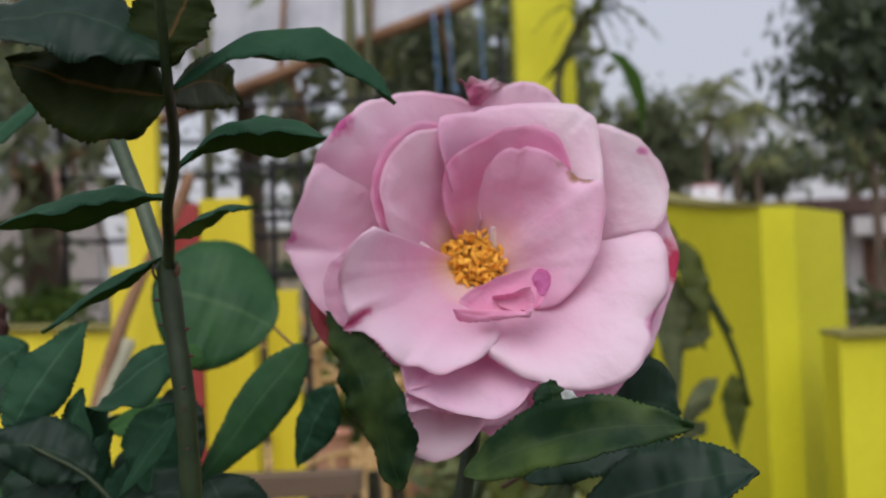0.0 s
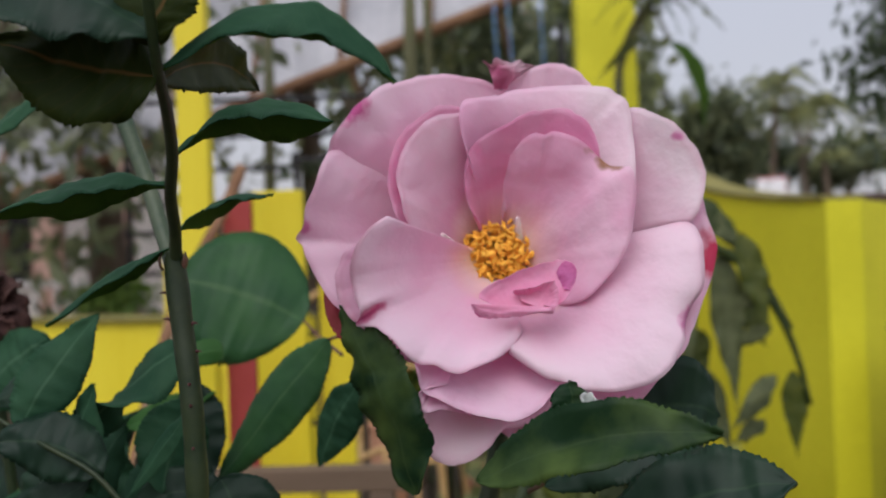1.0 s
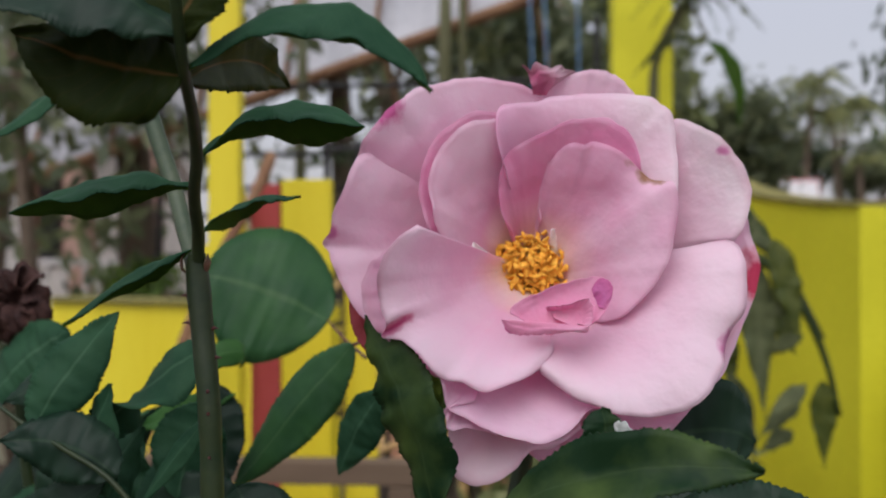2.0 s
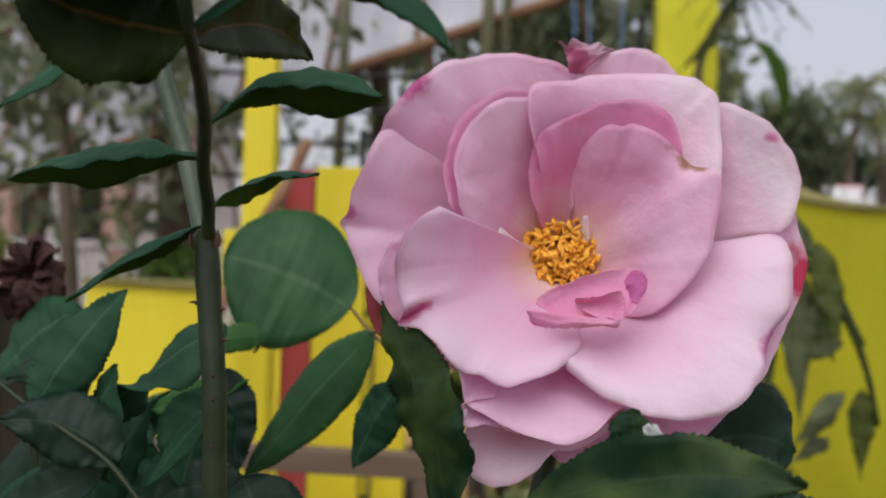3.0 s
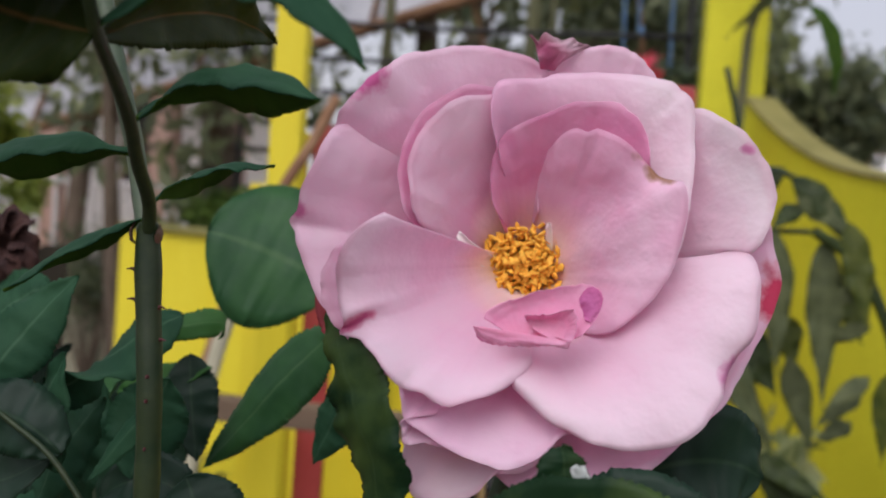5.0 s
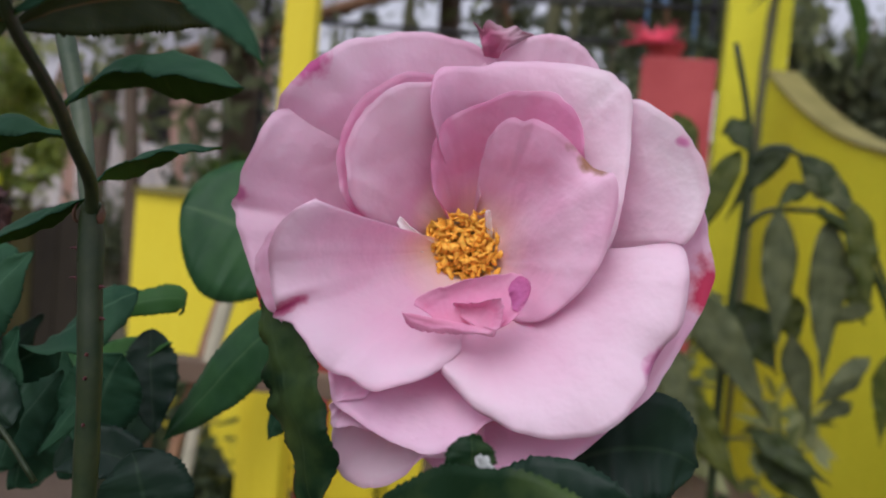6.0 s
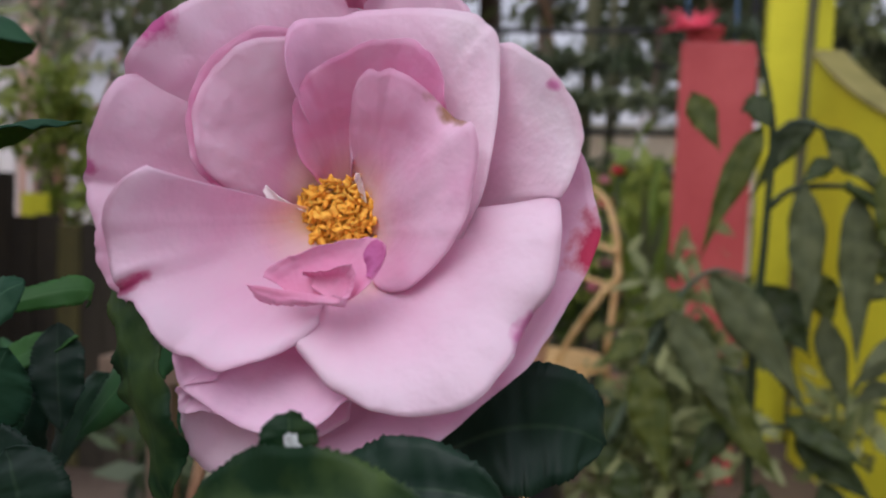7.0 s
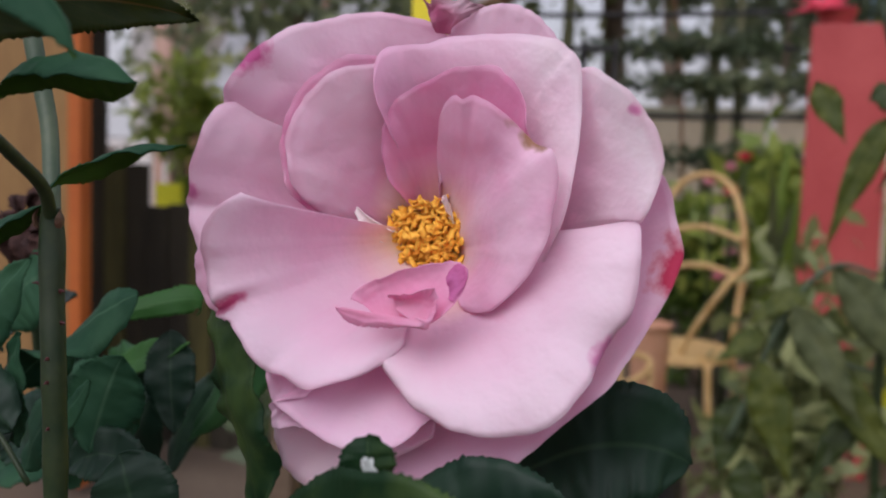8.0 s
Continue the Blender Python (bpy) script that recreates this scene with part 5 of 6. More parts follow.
    petal(B, [(7.5, -4.5, 44.8), (-2.7, -9.0, 47.6), (-11.0, -16.0, 47.4), (-16.5, -20.6, 45.8), (-21.6, -23.4, 42.3), (-25.4, -24.9, 37.3), (-27.4, -26.3, 32.0), (-27.9, -27.2, 26.5), (-26.7, -27.6, 21.0), (-26.0, -24.3, 15.8), (-23.7, -16.5, 10.5), (-20.4, -9.6, 7.6), (-15.0, -6.6, 5.5)], DUSK, flower, cup=(7, 4), spread=6, seed=13, roll=1, ripple=0.9, ridge=(0.3, 1.2, 0.12))
    petal(B, [(-6.5, -18.5, 33.0), (-8.6, -21.0, 39.5), (-9.4, -20.6, 45.8), (-8.7, -18.2, 50.2), (-6.2, -15.6, 52.2), (2.5, -14.0, 52.6), (6.2, -11.8, 54.3), (13.1, -10.7, 55.4), (22.1, -11.7, 55.5), (30.9, -14.8, 54.7), (35.9, -16.8, 53.6), (37.9, -15.9, 51.6), (40.0, -17.0, 50.0), (41.6, -17.2, 47.0), (42.3, -18.8, 37.3), (42.3, -20.3, 28.4), (41.9, -22.7, 21.0), (40.8, -24.3, 12.2), (38.5, -24.6, 6.2), (34.1, -23.1, -2.9), (28.0, -21.5, -8.6), (25.2, -19.6, -11.0), (20.9, -17.7, -12.5), (17.3, -14.7, -13.5)], FLANKED, flower, cup=(11, 7), spread=9, seed=14, roll=4)
    petal(B, [(-4.3, -7.1, 14.3), (-7.4, -10.9, 18.9), (-8.7, -12.6, 25.0), (-8.4, -13.2, 31.2), (-6.7, -11.9, 36.7), (-3.7, -13.8, 39.0), (0.1, -14.6, 41.4), (6.0, -15.5, 43.8), (10.4, -16.3, 46.1), (16.3, -17.3, 47.0), (22.2, -18.3, 47.1), (25.9, -19.4, 44.9), (28.9, -20.6, 41.9), (30.6, -20.8, 37.5), (31.5, -22.1, 33.1), (32.2, -17.4, 26.6)], PINK, flower, cup=(5, 3), spread=7, seed=15, ripple=1.2)
    petal(B, [(4.0, -0.7, 19.4), (3.4, -2.4, 25.7), (3.5, -5.0, 32.0), (6.4, -10.9, 35.7), (9.3, -15.8, 38.6), (12.9, -20.7, 39.9), (15.8, -23.8, 39.0), (18.6, -23.7, 40.3), (21.5, -25.8, 39.4), (25.1, -26.9, 37.0), (28.2, -26.1, 34.2), (32.0, -25.3, 30.8), (34.3, -25.4, 28.7), (37.6, -28.4, 28.0), (39.6, -31.5, 27.6), (40.9, -30.8, 22.4), (40.5, -30.2, 15.2), (38.7, -29.7, 6.5), (33.6, -28.2, -2.6), (27.6, -26.5, -8.5), (24.9, -25.6, -10.3), (20.6, -23.7, -11.1), (17.8, -21.6, -11.2)], BROWNED, flower, cup=(3, -3), spread=8, seed=16, roll=1, ripple=1.6, ridge=(0.62, 4.5, 0.13))
    # dark tip at the back and the curled petaloid in front
    petal((3.3, -1.6, 56.2), [(0.9, -1.4, 59.3), (0.0, -3.3, 62.5), (-1.8, -4.2, 64.4), (0.3, -4.2, 63.9), (1.8, -4.1, 65.2), (4.9, -4.2, 64.7), (9.6, -4.2, 64.2), (13.6, -3.2, 62.7), (11.1, -2.3, 61.0), (7.1, -1.5, 58.8)], DEEP, flower, "dark crimson curled petal tip", cup=(-3, -4), spread=4, seed=17, ripple=2.0)
    petal((8.0, -38.5, -12.0), [(-4.9, -36.5, -8.0), (-4.4, -35.7, -6.2), (-1.0, -35.6, -4.0), (4.0, -35.4, -1.8), (9.5, -35.2, 0.2), (14.8, -34.1, 1.4), (18.6, -32.6, 1.9), (21.6, -33.8, 1.2), (22.8, -35.4, -1.2), (22.2, -36.4, -4.2), (20.6, -38.0, -7.2), (18.6, -40.0, -9.6)], CURL_EDGED, flower, "small curled inner petal", cup=(2.5, 2.5), spread=13, seed=19, ripple=0.5)
    petal((4.5, -41.0, -10.2), [(-7.1, -40.9, -9.4), (-6.5, -39.9, -11.0), (-4.9, -39.0, -13.1), (-0.9, -40.1, -13.7), (6.2, -41.0, -13.2), (11.0, -42.0, -12.5), (15.2, -42.0, -12.9), (16.2, -41.9, -11.1)], CURL_TIPPED, flower, "small curled inner petal", cup=(-1, -1), spread=19, seed=18, roll=1, ripple=0.6)
    petal((10.5, -40.5, -10.6), [(4.8, -37.6, -6.9), (5.5, -38.6, -5.9), (10.0, -39.6, -5.5), (14.8, -39.5, -3.8), (16.6, -38.5, -4.2), (17.4, -39.6, -6.7), (17.1, -40.8, -9.5), (16.2, -41.9, -10.9), (13.0, -41.9, -10.3)], CURL, flower, "small curled inner petal", cup=(4, 5), spread=8, seed=20, ripple=0.5)
    petal((18.2, -34.5, -4.6), [(17.2, -33.6, -1.6), (18.6, -33.2, 0.8), (20.4, -33.6, 1.4), (22.2, -35.0, 0.4), (22.8, -36.2, -1.6), (22.0, -36.8, -4.6), (20.6, -37.2, -6.6), (19.2, -36.6, -6.4)], TIP_PINK, flower, "dark folded tip of the inner petal", cup=(-0.6, -0.8), spread=2.5, seed=25, ripple=0.5)
    petal((-7.0, -3.0, 3.6), [(-9.5, -8.5, 2.8), (-13.6, -9.8, 5.0), (-16.8, -8.5, 9.6), (-16.2, -8.8, 11.6), (-12.6, -9.4, 9.0), (-7.4, -7.5, 5.8)], IVORY, flower, "white petal-like stamen", cup=(0.5, 0.5), spread=3, seed=21, ripple=0.4)
    petal((7.3, -2.0, 8.0), [(6.4, -5.0, 11.2), (6.5, -7.5, 15.2), (7.8, -7.5, 14.8), (8.4, -5.0, 9.5)], IVORY, flower, "white petal-like stamen", cup=(1, 1), spread=2, seed=22)
    # stamens
    rng = random.Random(12)
    c0 = Vector((0.3, 3.5, 4.3)) * 0.001
    kinds = []
    for k in range(16):
        lean = Vector((rng.gauss(0, 0.0008), 0, rng.gauss(0, 0.0008)))
        e = Vector((0, -0.0085, 0)) + lean
        v, f = tube_data([Vector((0, 0, 0)), e * 0.5 + lean * 0.6, e], 0.00026, 0.0002, 5, 4)
        d = Vector((rng.gauss(0, 1), rng.gauss(0, 0.5), rng.gauss(0, 1))).normalized() * rng.uniform(0.0011, 0.0020)
        n0 = len(f)
        bow = Vector((rng.gauss(0, 0.0005), rng.gauss(-0.0004, 0.0004), rng.gauss(0, 0.0005)))
        v2, f2 = tube_data([e - d, e - d * 0.3 + bow, e + d * 0.4 - bow * 0.5, e + d + bow], 0.0011, 0.0008, 7, 10, 0.9)
        v2 = [q + Vector((noise.noise(q * 2500), noise.noise(q * 2500 + Vector((5, 0, 0))), noise.noise(q * 2500 + Vector((0, 5, 0))))) * 0.0007 for q in v2]
        flat = Vector((rng.gauss(0, 1), rng.gauss(0, 0.6), rng.gauss(0, 1))).normalized()
        v2 = [q - flat * (q - e).dot(flat) * 0.6 for q in v2]
        f += [tuple(i + len(v) for i in q) for q in f2]
        v += v2
        me = bpy.data.meshes.new("stamen")
        me.from_pydata([tuple(q) for q in v], [], f)
        me.materials.append(FILAMENT)
        me.materials.append(ANTHER)
        for i, q in enumerate(me.polygons):
            q.material_index = 0 if i < n0 else 1
        me.shade_smooth()
        kinds.append(me)
    for k in range(250):
        a, r = rng.uniform(0, math.tau), math.sqrt(rng.random())
        ob = new("stamen", kinds[k % 16])
        ob.parent = flower
        ob.location = c0 + Vector((math.cos(a) * r * 0.0081, rng.uniform(-0.001, 0.0035) + 0.0012 * r, math.sin(a) * r * 0.0086))
        ob.rotation_euler = (math.sin(a) * r * 0.28, rng.uniform(0, math.tau), math.cos(a) * r * 0.28)
        if k == 0:
            tagged(ob, "orange anther on a yellow filament")
    # receptacle, calyx and stalk
    bm = bmesh.new()
    bmesh.ops.create_uvsphere(bm, u_segments=20, v_segments=12, radius=0.009, matrix=Matrix.Translation(c0 + Vector((0, 0.016, -0.003))) @ Matrix.Diagonal((1, 0.9, 1, 1)))
    part("hip", bm, STEM, flower, smooth=True)
    for a, l in ((2.6, 0.042), (3.4, 0.046), (4.6, 0.04), (5.8, 0.046), (1.2, 0.04)):
        b = c0 + Vector((0, 0.016, 0))
        d = Vector((math.cos(a), 0.25, math.sin(a)))
        blade("sepal", b, b + d * l * 0.5, b + d * l - Vector((0, 0.006, 0)), 0.009, (-math.sin(a), 0, math.cos(a)), SEPAL, flower, "reddish sepal", teeth=8, peak=0.25)
    blade("sepal", (-0.0392, -0.0160, -0.0255), (-0.0480, -0.0170, -0.0125), (-0.0505, -0.0150, 0.0000), 0.006, (0.8, 0.5, 0.2), SEPAL, flower, "reddish sepal", teeth=8, peak=0.4, fold=0.6)


rose()

W = Vector(HEART)


def bush_tube(name, pts, r0, r1, material, label="", parent=None, **kw):
    return tube(name, [Vector(p) - W for p in pts], r0, r1, material, parent or bush, label, **kw)


def rose_leaf(base, mid, tip, width, side, material, label="", stalk=None, **kw):
    # leaves spread towards the sky: turn a blade that would show its lower face
    d = (Vector(tip) - Vector(base)).normalized()
    o = (Vector(side) - d * Vector(side).dot(d)).normalized()
    face = d.cross(o)
    if material != LEAF_UNDER_SHADED and not isinstance(kw.get("fold"), tuple) and face.y * face.z > 0:
        p = Vector((d.z, 0, -d.x)).normalized()
        up = min((p + Vector((0, 0.5, 0)), p - Vector((0, 0.5, 0))), key=lambda s: d.cross(s).y * d.cross(s).z)
        width *= max(0.6, 1.3 * math.hypot(o.x, o.z))
        side = up
    ob = blade("leaf", Vector(base) - W, Vector(mid) - W, Vector(tip) - W, width, side, material, bush, label, **kw)
    if stalk:
        bush_tube("petiole", [base, (Vector(base) + Vector(stalk)) / 2 + Vector((0, 0, -0.001)), stalk], 0.0006, 0.0009, STEM_RED, "", ob, sides=6, steps=8)
    return ob


bush_tube("stem", [(-0.0860, -0.0400, 0.8900), (-0.0867, -0.0378, 0.9363), (-0.0879, -0.0370, 0.9662), (-0.0908, -0.0340, 0.9870), (-0.0930, -0.0312, 1.0020)], 0.0032, 0.0033, STEM, "thick green stem with red thorns", steps=40, knot=0.12, sides=14)
bush_tube("node", [(-0.0917, -0.0329, 0.9930), (-0.0926, -0.0317, 0.9992), (-0.0932, -0.0312, 1.0045), (-0.0931, -0.0316, 1.0085)], 0.0033, 0.0024, STEM, "swollen node of the stem", steps=16, knot=0.12, swell=0.16, sides=14)
for sx in (-1, 1):
    foot = Vector((-0.0931 + 0.0030 * sx, -0.0318, 1.0030)) - W
    blade("bract", foot, foot + Vector((0.0008 * sx, -0.0006, 0.0024)), foot + Vector((0.0004 * sx, -0.0002, 0.0052)), 0.0030, (0.3 * sx, 1, 0), STEM_RED, bush, "dry brown bract at the node", fold=0.3, teeth=4, peak=0.4)
bush_tube("stem", [(-0.0932, -0.0312, 1.0040), (-0.0910, -0.0370, 1.0138), (-0.0868, -0.0540, 1.0230), (-0.0797, -0.0745, 1.0312), (-0.0748, -0.0930, 1.0390), (-0.0720, -0.1080, 1.0470), (-0.0705, -0.1180, 1.0600), (-0.0695, -0.1250, 1.0760)], 0.0019, 0.0011, STEM, "slim upright shoot", steps=36, sides=12)
bush_tube("stem", [(-0.0934, -0.0305, 1.0020), (-0.0990, -0.0240, 1.0150), (-0.1050, -0.0176, 1.0297), (-0.1105, -0.0145, 1.0430), (-0.1148, -0.0126, 1.0548), (-0.1240, -0.0080, 1.0800)], 0.0024, 0.0028, STEM_PALE, "older stem behind the slim shoot", steps=30)
bush_tube("stem", [Vector((0.001, 0.018, 0.993)), Vector((0.002, 0.03, 0.97)), Vector((-0.004, 0.025, 0.93)), Vector((-0.02, 0.01, 0.86)), Vector((-0.05, -0.02, 0.6)), Vector((-0.05, 0.0, -0.02))], 0.0022, 0.005, STEM, "stalk of the bloom", steps=40)
bush_tube("stem", [Vector((-0.0860, -0.0400, 0.8900)), Vector((-0.07, -0.02, 0.5)), Vector((-0.06, 0.0, -0.02))], 0.0031, 0.006, STEM, "woody base of the stem", steps=20)
for z, sx, dy in ((0.9885, -1, -0.001), (0.9870, 1, -0.001), (0.9700, 0.25, -0.003), (0.9640, 0.2, -0.003), (0.9790, 1, -0.001), (0.9960, -1, -0.001), (0.9520, 0.3, -0.003)):
    axis = Vector((-0.0879 - 0.14 * max(0.0, z - 0.9662), -0.0370 + 0.16 * max(0.0, z - 0.9662), z))
    root = axis + Vector((0.0026 * sx, -0.0022 if abs(sx) < 0.5 else -0.0008, 0))
    bush_tube("thorn", [root, root + Vector((0.0012 * sx, dy * 0.5, 0.0006)), root + Vector((0.0026 * sx, dy, 0.0004))], 0.0008, 0.0001, THORN, "red thorn", sides=6, steps=5)

L = rose_leaf
# leaves on the slim shoot
L((-0.0718, -0.1080, 1.0472), (-0.0400, -0.1130, 1.0595), (-0.0190, -0.1170, 1.0402), 0.0180, (0, 1, 0.1), LEAF_BLUE, "long arching leaf", fold=(-0.85, -0.7), blunt=1.1, under=LEAF_BELOW, ruffle=0.08, peak=0.55, teeth=20)
L((-0.0797, -0.0745, 1.0312), (-0.0605, -0.0700, 1.0455), (-0.0392, -0.0715, 1.0390), 0.0195, (0, 1, 0), LEAF_BLUE, fold=(-0.62, -1.05), teeth=16, blunt=1.5, under=LEAF_BELOW, ruffle=0.05, peak=0.66, point=0.65)
L((-0.0730, -0.1040, 1.0455), (-0.0750, -0.0450, 1.0600), (-0.0771, 0.0113, 1.0614), 0.0160, (0, 0.8, 0.6), LEAF_UNDER_SHADED, fold=0.2)
L((-0.0850, -0.0600, 1.0258), (-0.1060, -0.0620, 1.0285), (-0.1300, -0.0680, 1.0185), 0.0205, (0, 1, 0), LEAF_BLUE, fold=(-0.55, -0.85), blunt=1.1, under=LEAF_BELOW, ruffle=0.07, peak=0.55, point=0.7, teeth=18)
L((-0.0912, -0.0365, 1.0130), (-0.0828, -0.0199, 1.0235), (-0.0692, -0.0057, 1.0256), 0.0112, (0, 1, 0), LEAF_BLUE, fold=(-0.5, -0.6), blunt=1.3, under=LEAF_BELOW, ruffle=0.1)
L((-0.0935, -0.0320, 1.0098), (-0.1110, -0.0330, 1.0030), (-0.1318, -0.0321, 0.9880), 0.0105, (0, 1, 0), LEAF_BLUE, fold=(-0.55, -0.7), blunt=1.2, under=LEAF_BELOW, ruffle=0.1, teeth=16)
L((-0.0722, -0.1075, 1.0460), (-0.0895, -0.1080, 1.0490), (-0.1110, -0.1050, 1.0560), 0.0270, (0.1, 0.35, 0.93), LEAF_UNDER_SHADED, "broad leaf seen from below", fold=0.15, teeth=20)
L((-0.0712, -0.1120, 1.0520), (-0.0695, -0.1100, 1.0620), (-0.0640, -0.1060, 1.0740), 0.0230, (-0.6, 0.4, 0.7), LEAF_UNDER_SHADED, "broad leaf seen from below", fold=0.2)
L((-0.0712, -0.1130, 1.0530), (-0.0920, -0.1160, 1.0640), (-0.1180, -0.1200, 1.0590), 0.0260, (0.1, 0.7, 0.7), LEAF_DARK, fold=0.2)
L((-0.1401, 0.0000, 1.0667), (-0.1526, 0.0000, 1.0570), (-0.1706, 0.0000, 1.0437), 0.012, (0.3, 0.5, 0.8), LEAF_BLUE)
# leaves beside and behind the bloom
L((-0.0920, 0.1600, 0.9780), (-0.1190, 0.1550, 0.9915), (-0.1460, 0.1490, 0.9990), 0.052, (0.35, 0.1, -0.93), LEAF, "round green leaf", stalk=(-0.0700, 0.1300, 0.9640), teeth=18, peak=0.5, blunt=0.5, fold=0.14, point=0.5, relief=0.3, ruffle=0.025)
L((-0.0626, 0.0525, 0.9760), (-0.0840, 0.0560, 0.9520), (-0.1080, 0.0587, 0.9224), 0.036, (0.75, 0.25, 0.6), LEAF, "large green leaf", stalk=(-0.0560, 0.0600, 0.9800), teeth=20, peak=0.42, fold=0.2, relief=0.5, ruffle=0.06)
L((-0.0510, 0.0411, 0.9600), (-0.0600, 0.0460, 0.9470), (-0.0675, 0.0513, 0.9300), 0.0180, (0.8, 0.2, 0.5), LEAF_BLUE, fold=0.2)
blade("leaf", Vector((-0.0245, -0.0400, 0.9380)) - W, Vector((-0.0335, -0.0420, 0.9680)) - W, Vector((-0.0455, -0.0310, 0.9908)) - W, 0.0215, (0.84, -0.54, 0.0), LEAF_MOTTLED, bush, "dark leaf rising before the bloom", fold=0.25, teeth=20, peak=0.40, ruffle=0.18)
L((-0.0060, -0.0740, 0.9480), (0.0240, -0.0880, 0.9602), (0.0505, -0.0945, 0.9610), 0.0170, (0.0, 0.5, 0.85), LEAF_MOTTLED, "dark leaf with a white dried splash", fold=0.25, teeth=22, peak=0.42, ruffle=0.25)
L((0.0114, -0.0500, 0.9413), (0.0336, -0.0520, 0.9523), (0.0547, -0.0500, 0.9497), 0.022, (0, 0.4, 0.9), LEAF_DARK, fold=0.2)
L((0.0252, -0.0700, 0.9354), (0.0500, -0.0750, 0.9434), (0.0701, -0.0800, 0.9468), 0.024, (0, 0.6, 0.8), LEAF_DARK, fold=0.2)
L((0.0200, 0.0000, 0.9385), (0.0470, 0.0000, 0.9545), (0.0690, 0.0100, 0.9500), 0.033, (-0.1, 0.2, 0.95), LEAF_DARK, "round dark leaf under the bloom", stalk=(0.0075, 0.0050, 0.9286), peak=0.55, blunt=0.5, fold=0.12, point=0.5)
L((0.0184, -0.0770, 0.9600), (0.0182, -0.0785, 0.9668), (0.0174, -0.0772, 0.9724), 0.0084, (1, 0, 0), LEAF_MOTTLED, teeth=8, peak=0.55, point=0.5)
blade("splash", Vector((0.0196, -0.0845, 0.9698)) - W, Vector((0.0214, -0.0856, 0.9689)) - W, Vector((0.0236, -0.0866, 0.9678)) - W, 0.0034, (0.2, -0.3, 0.9), WHITE_SPLASH, bush, "dried white splash on a leaf", teeth=5, peak=0.45, blunt=0.9, ruffle=0.3, fold=0.05)
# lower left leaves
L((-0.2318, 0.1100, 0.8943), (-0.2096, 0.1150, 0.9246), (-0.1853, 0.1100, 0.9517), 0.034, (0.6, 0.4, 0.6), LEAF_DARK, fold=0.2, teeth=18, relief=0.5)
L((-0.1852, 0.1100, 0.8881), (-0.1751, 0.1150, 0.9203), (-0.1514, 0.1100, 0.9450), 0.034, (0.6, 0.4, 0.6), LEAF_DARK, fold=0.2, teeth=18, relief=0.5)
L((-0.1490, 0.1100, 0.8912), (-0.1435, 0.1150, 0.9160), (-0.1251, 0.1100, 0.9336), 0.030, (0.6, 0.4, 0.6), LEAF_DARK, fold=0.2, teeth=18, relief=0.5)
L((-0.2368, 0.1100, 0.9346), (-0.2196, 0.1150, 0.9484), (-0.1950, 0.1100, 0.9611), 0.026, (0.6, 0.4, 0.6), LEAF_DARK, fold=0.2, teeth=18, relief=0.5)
L((-0.1126, 0.0100, 0.9299), (-0.1086, 0.0130, 0.9484), (-0.1042, 0.0150, 0.9600), 0.0240, (0.8, 0.4, 0.3), LEAF_BLUE, fold=0.25, relief=0.5)
L((-0.1494, 0.0800, 0.8929), (-0.1440, 0.0800, 0.9170), (-0.1309, 0.0800, 0.9396), 0.036, (0.6, 0.6, 0.5), LEAF_DARK, relief=0.5)
L((-0.1500, 0.0250, 0.9150), (-0.1420, 0.0250, 0.9330), (-0.1290, 0.0250, 0.9500), 0.026, (0.7, 0.4, 0.5), LEAF_BLUE, fold=0.2, relief=0.5)
L((-0.1045, 0.0232, 0.9784), (-0.1272, 0.0170, 0.9632), (-0.1442, 0.0112, 0.9464), 0.0270, (0.7, 0.3, 0.6), LEAF_BLUE, "bluish-green leaf arching behind the stem", fold=0.2, teeth=20, peak=0.45)
L((-0.1329, 0.0400, 0.9649), (-0.1073, 0.0550, 0.9730), (-0.1059, 0.0600, 0.9667), 0.0085, (0.0, 0.5, -0.85), LEAF_FRESH, "fresh lighter green leaf", teeth=18, point=1.1, relief=0.5)
L((-0.1436, 0.0650, 0.9442), (-0.1251, 0.0600, 0.9501), (-0.1062, 0.0554, 0.9575), 0.0125, (0.1, 0.5, 0.85), LEAF_FRESH, fold=0.2, teeth=18, relief=0.5)
L((-0.1150, 0.0580, 0.9610), (-0.1110, 0.0520, 0.9450), (-0.1060, 0.0467, 0.9274), 0.0185, (0.9, 0.3, 0.2), LEAF_DARK, fold=0.15, teeth=20, peak=0.45, relief=0.5)
L((-0.1334, 0.0350, 0.9114), (-0.1269, 0.0400, 0.9276), (-0.1157, 0.0422, 0.9437), 0.0200, (0.6, 0.5, -0.6), LEAF_BLUE, fold=0.15, teeth=20, relief=0.5)
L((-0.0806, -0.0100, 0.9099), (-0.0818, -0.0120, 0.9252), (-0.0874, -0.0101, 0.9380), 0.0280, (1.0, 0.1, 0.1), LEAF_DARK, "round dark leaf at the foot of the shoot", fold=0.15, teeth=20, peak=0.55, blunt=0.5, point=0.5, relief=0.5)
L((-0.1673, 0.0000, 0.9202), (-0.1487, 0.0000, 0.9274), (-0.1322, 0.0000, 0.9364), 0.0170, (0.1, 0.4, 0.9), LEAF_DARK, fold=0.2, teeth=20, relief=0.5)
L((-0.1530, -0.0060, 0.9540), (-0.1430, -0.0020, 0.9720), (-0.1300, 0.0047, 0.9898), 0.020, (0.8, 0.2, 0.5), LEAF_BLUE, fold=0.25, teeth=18)
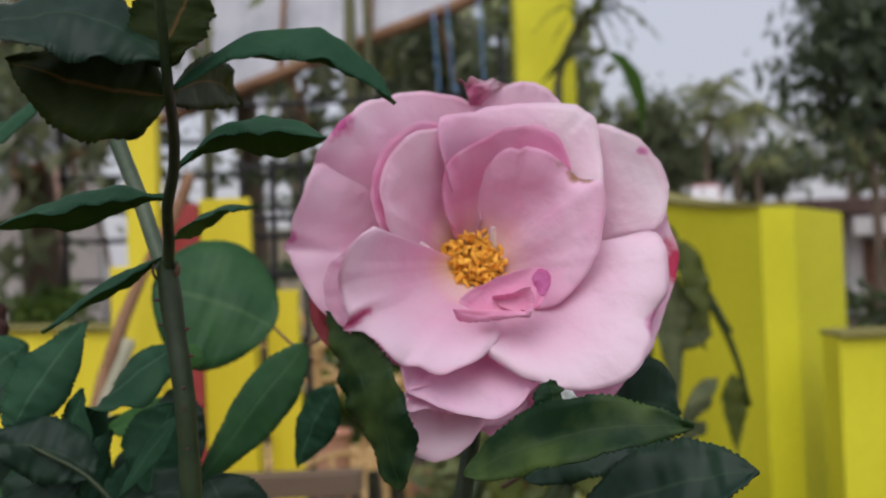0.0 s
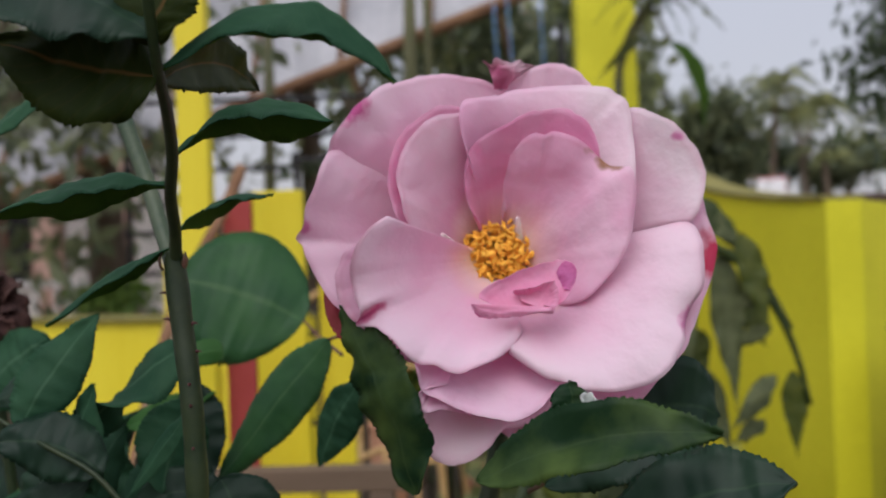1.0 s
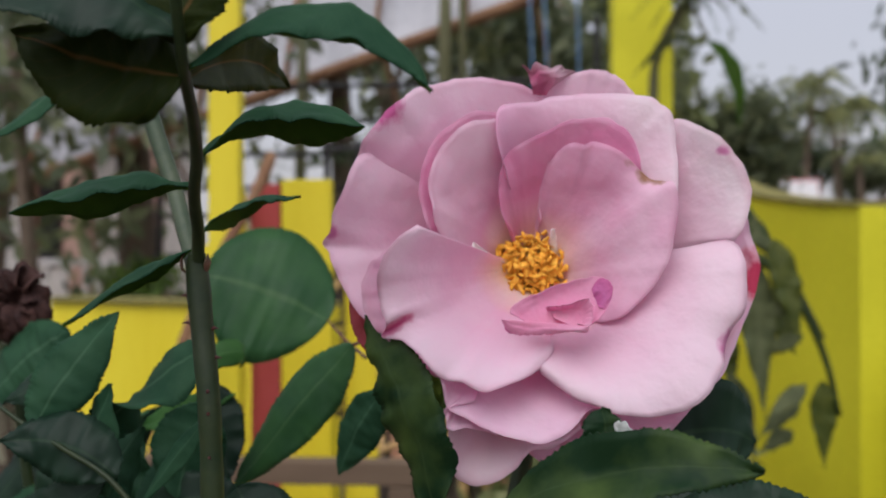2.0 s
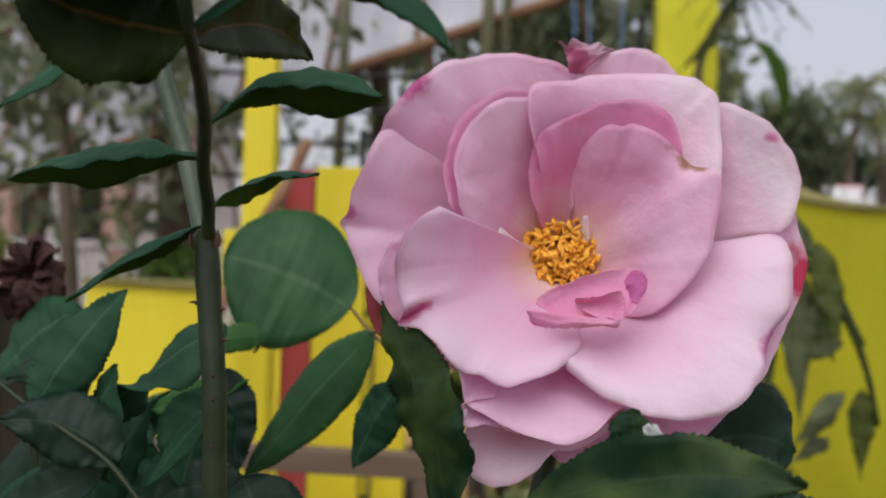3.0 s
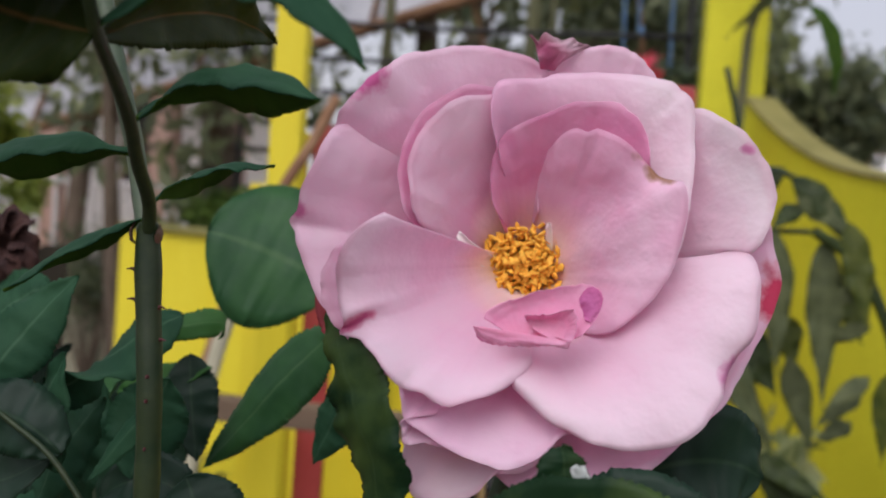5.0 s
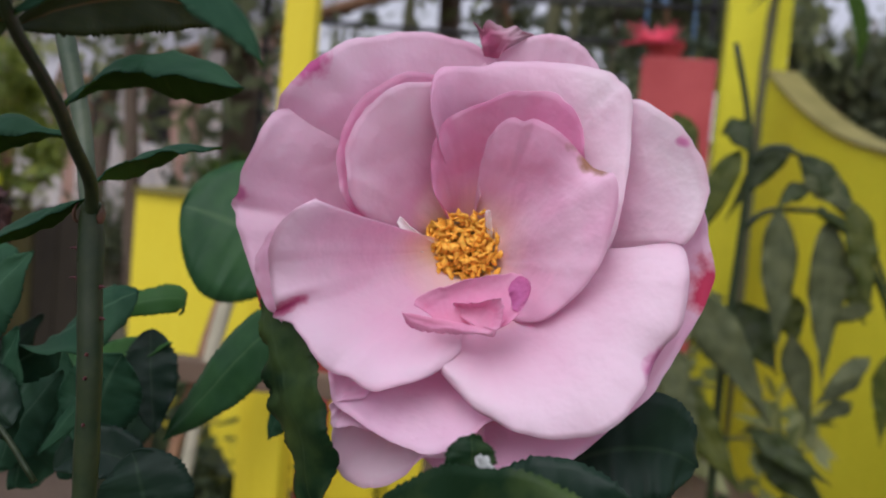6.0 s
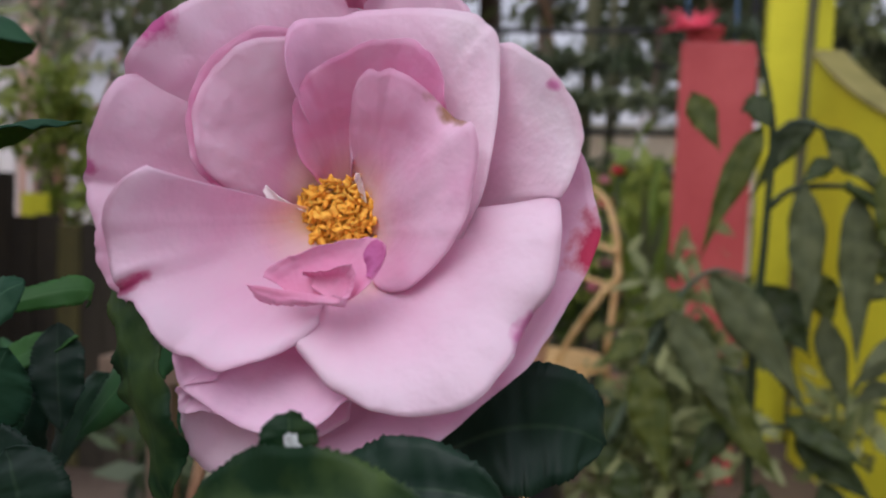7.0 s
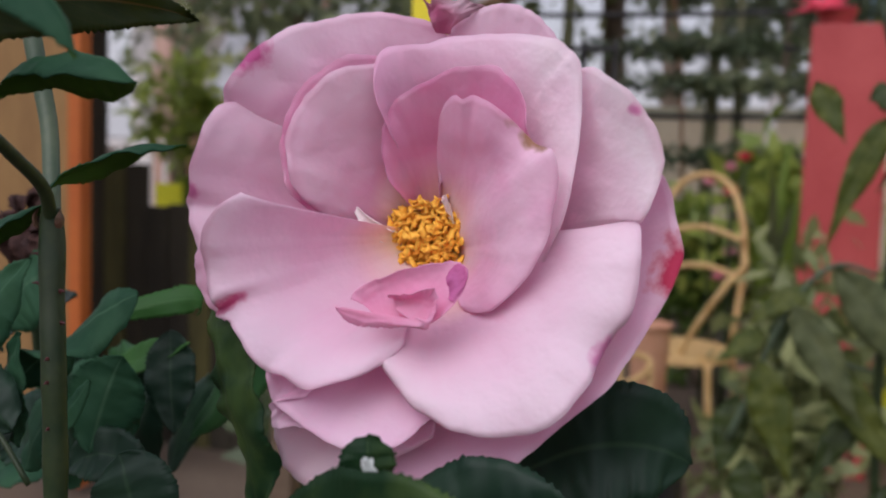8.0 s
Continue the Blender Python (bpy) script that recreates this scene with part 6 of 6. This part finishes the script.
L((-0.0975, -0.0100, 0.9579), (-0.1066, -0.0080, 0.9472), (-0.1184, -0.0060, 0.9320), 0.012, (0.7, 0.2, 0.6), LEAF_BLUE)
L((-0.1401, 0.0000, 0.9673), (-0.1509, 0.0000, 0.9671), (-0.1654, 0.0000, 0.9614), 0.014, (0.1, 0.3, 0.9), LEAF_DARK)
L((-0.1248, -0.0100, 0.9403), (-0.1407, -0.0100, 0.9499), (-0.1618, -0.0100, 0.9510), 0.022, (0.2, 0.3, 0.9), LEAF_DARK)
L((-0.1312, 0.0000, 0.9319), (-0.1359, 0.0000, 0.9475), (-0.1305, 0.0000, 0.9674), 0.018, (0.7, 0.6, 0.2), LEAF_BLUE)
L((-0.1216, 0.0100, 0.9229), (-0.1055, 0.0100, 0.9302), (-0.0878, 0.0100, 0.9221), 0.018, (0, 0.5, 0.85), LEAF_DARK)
L((-0.1640, 0.0600, 0.8968), (-0.1569, 0.0600, 0.9261), (-0.1475, 0.0600, 0.9513), 0.034, (0.7, 0.5, -0.4), LEAF_BLUE, wave=0.06)
L((-0.2112, 0.0800, 0.9518), (-0.1949, 0.0800, 0.9686), (-0.1790, 0.0800, 0.9784), 0.028, (0.5, 0.4, -0.8), LEAF_BLUE)
L((-0.2034, 0.1000, 0.9119), (-0.1732, 0.1000, 0.9290), (-0.1547, 0.1000, 0.9445), 0.030, (0.4, 0.6, 0.7), LEAF, wave=0.05)
L((-0.2234, 0.0900, 0.8836), (-0.1952, 0.0900, 0.8989), (-0.1709, 0.0900, 0.8973), 0.034, (0.1, 0.6, 0.75), LEAF_BLUE)
L((-0.1810, 0.0500, 0.9081), (-0.1650, 0.0500, 0.9229), (-0.1470, 0.0500, 0.9299), 0.026, (0.3, 0.3, 0.9), LEAF_DARK)
bush_tube("twig", [(-0.1700, -0.0050, 0.9650), (-0.1567, -0.0060, 0.9560), (-0.1410, -0.0110, 0.9490), (-0.1249, -0.0157, 0.9412), (-0.1120, -0.0180, 0.9280)], 0.0007, 0.0009, STEM, steps=16)


def wilted(at):
    """Dried crumpled rose head, as a part of the bush."""
    rng = random.Random(4)
    fl = new("wilted_flower")
    fl.parent = bush
    tagged(fl, "dried brown-red wilted rose head")
    c = Vector(at) - W
    for k in range(11):
        a = math.tau * k / 11
        d = Vector((math.cos(a), 0.25 * rng.gauss(0, 1), math.sin(a))) * rng.uniform(0.009, 0.017)
        blade("petal", c, c + d * 0.6 + Vector((0, -0.004, 0.001)), c + d + Vector((0, 0.001, -0.004)), 0.013, (-math.sin(a), 0.4, math.cos(a)), WILT, fl, wave=0.12, fold=0.4, teeth=6, peak=0.6)
    bush_tube("stalk", [c + W, c + W + Vector((0, 0.004, -0.06)), c + W + Vector((0.03, 0.01, -0.3))], 0.002, 0.0025, STEM, "", fl, steps=8)


wilted((-0.2086, 0.1000, 0.9883))
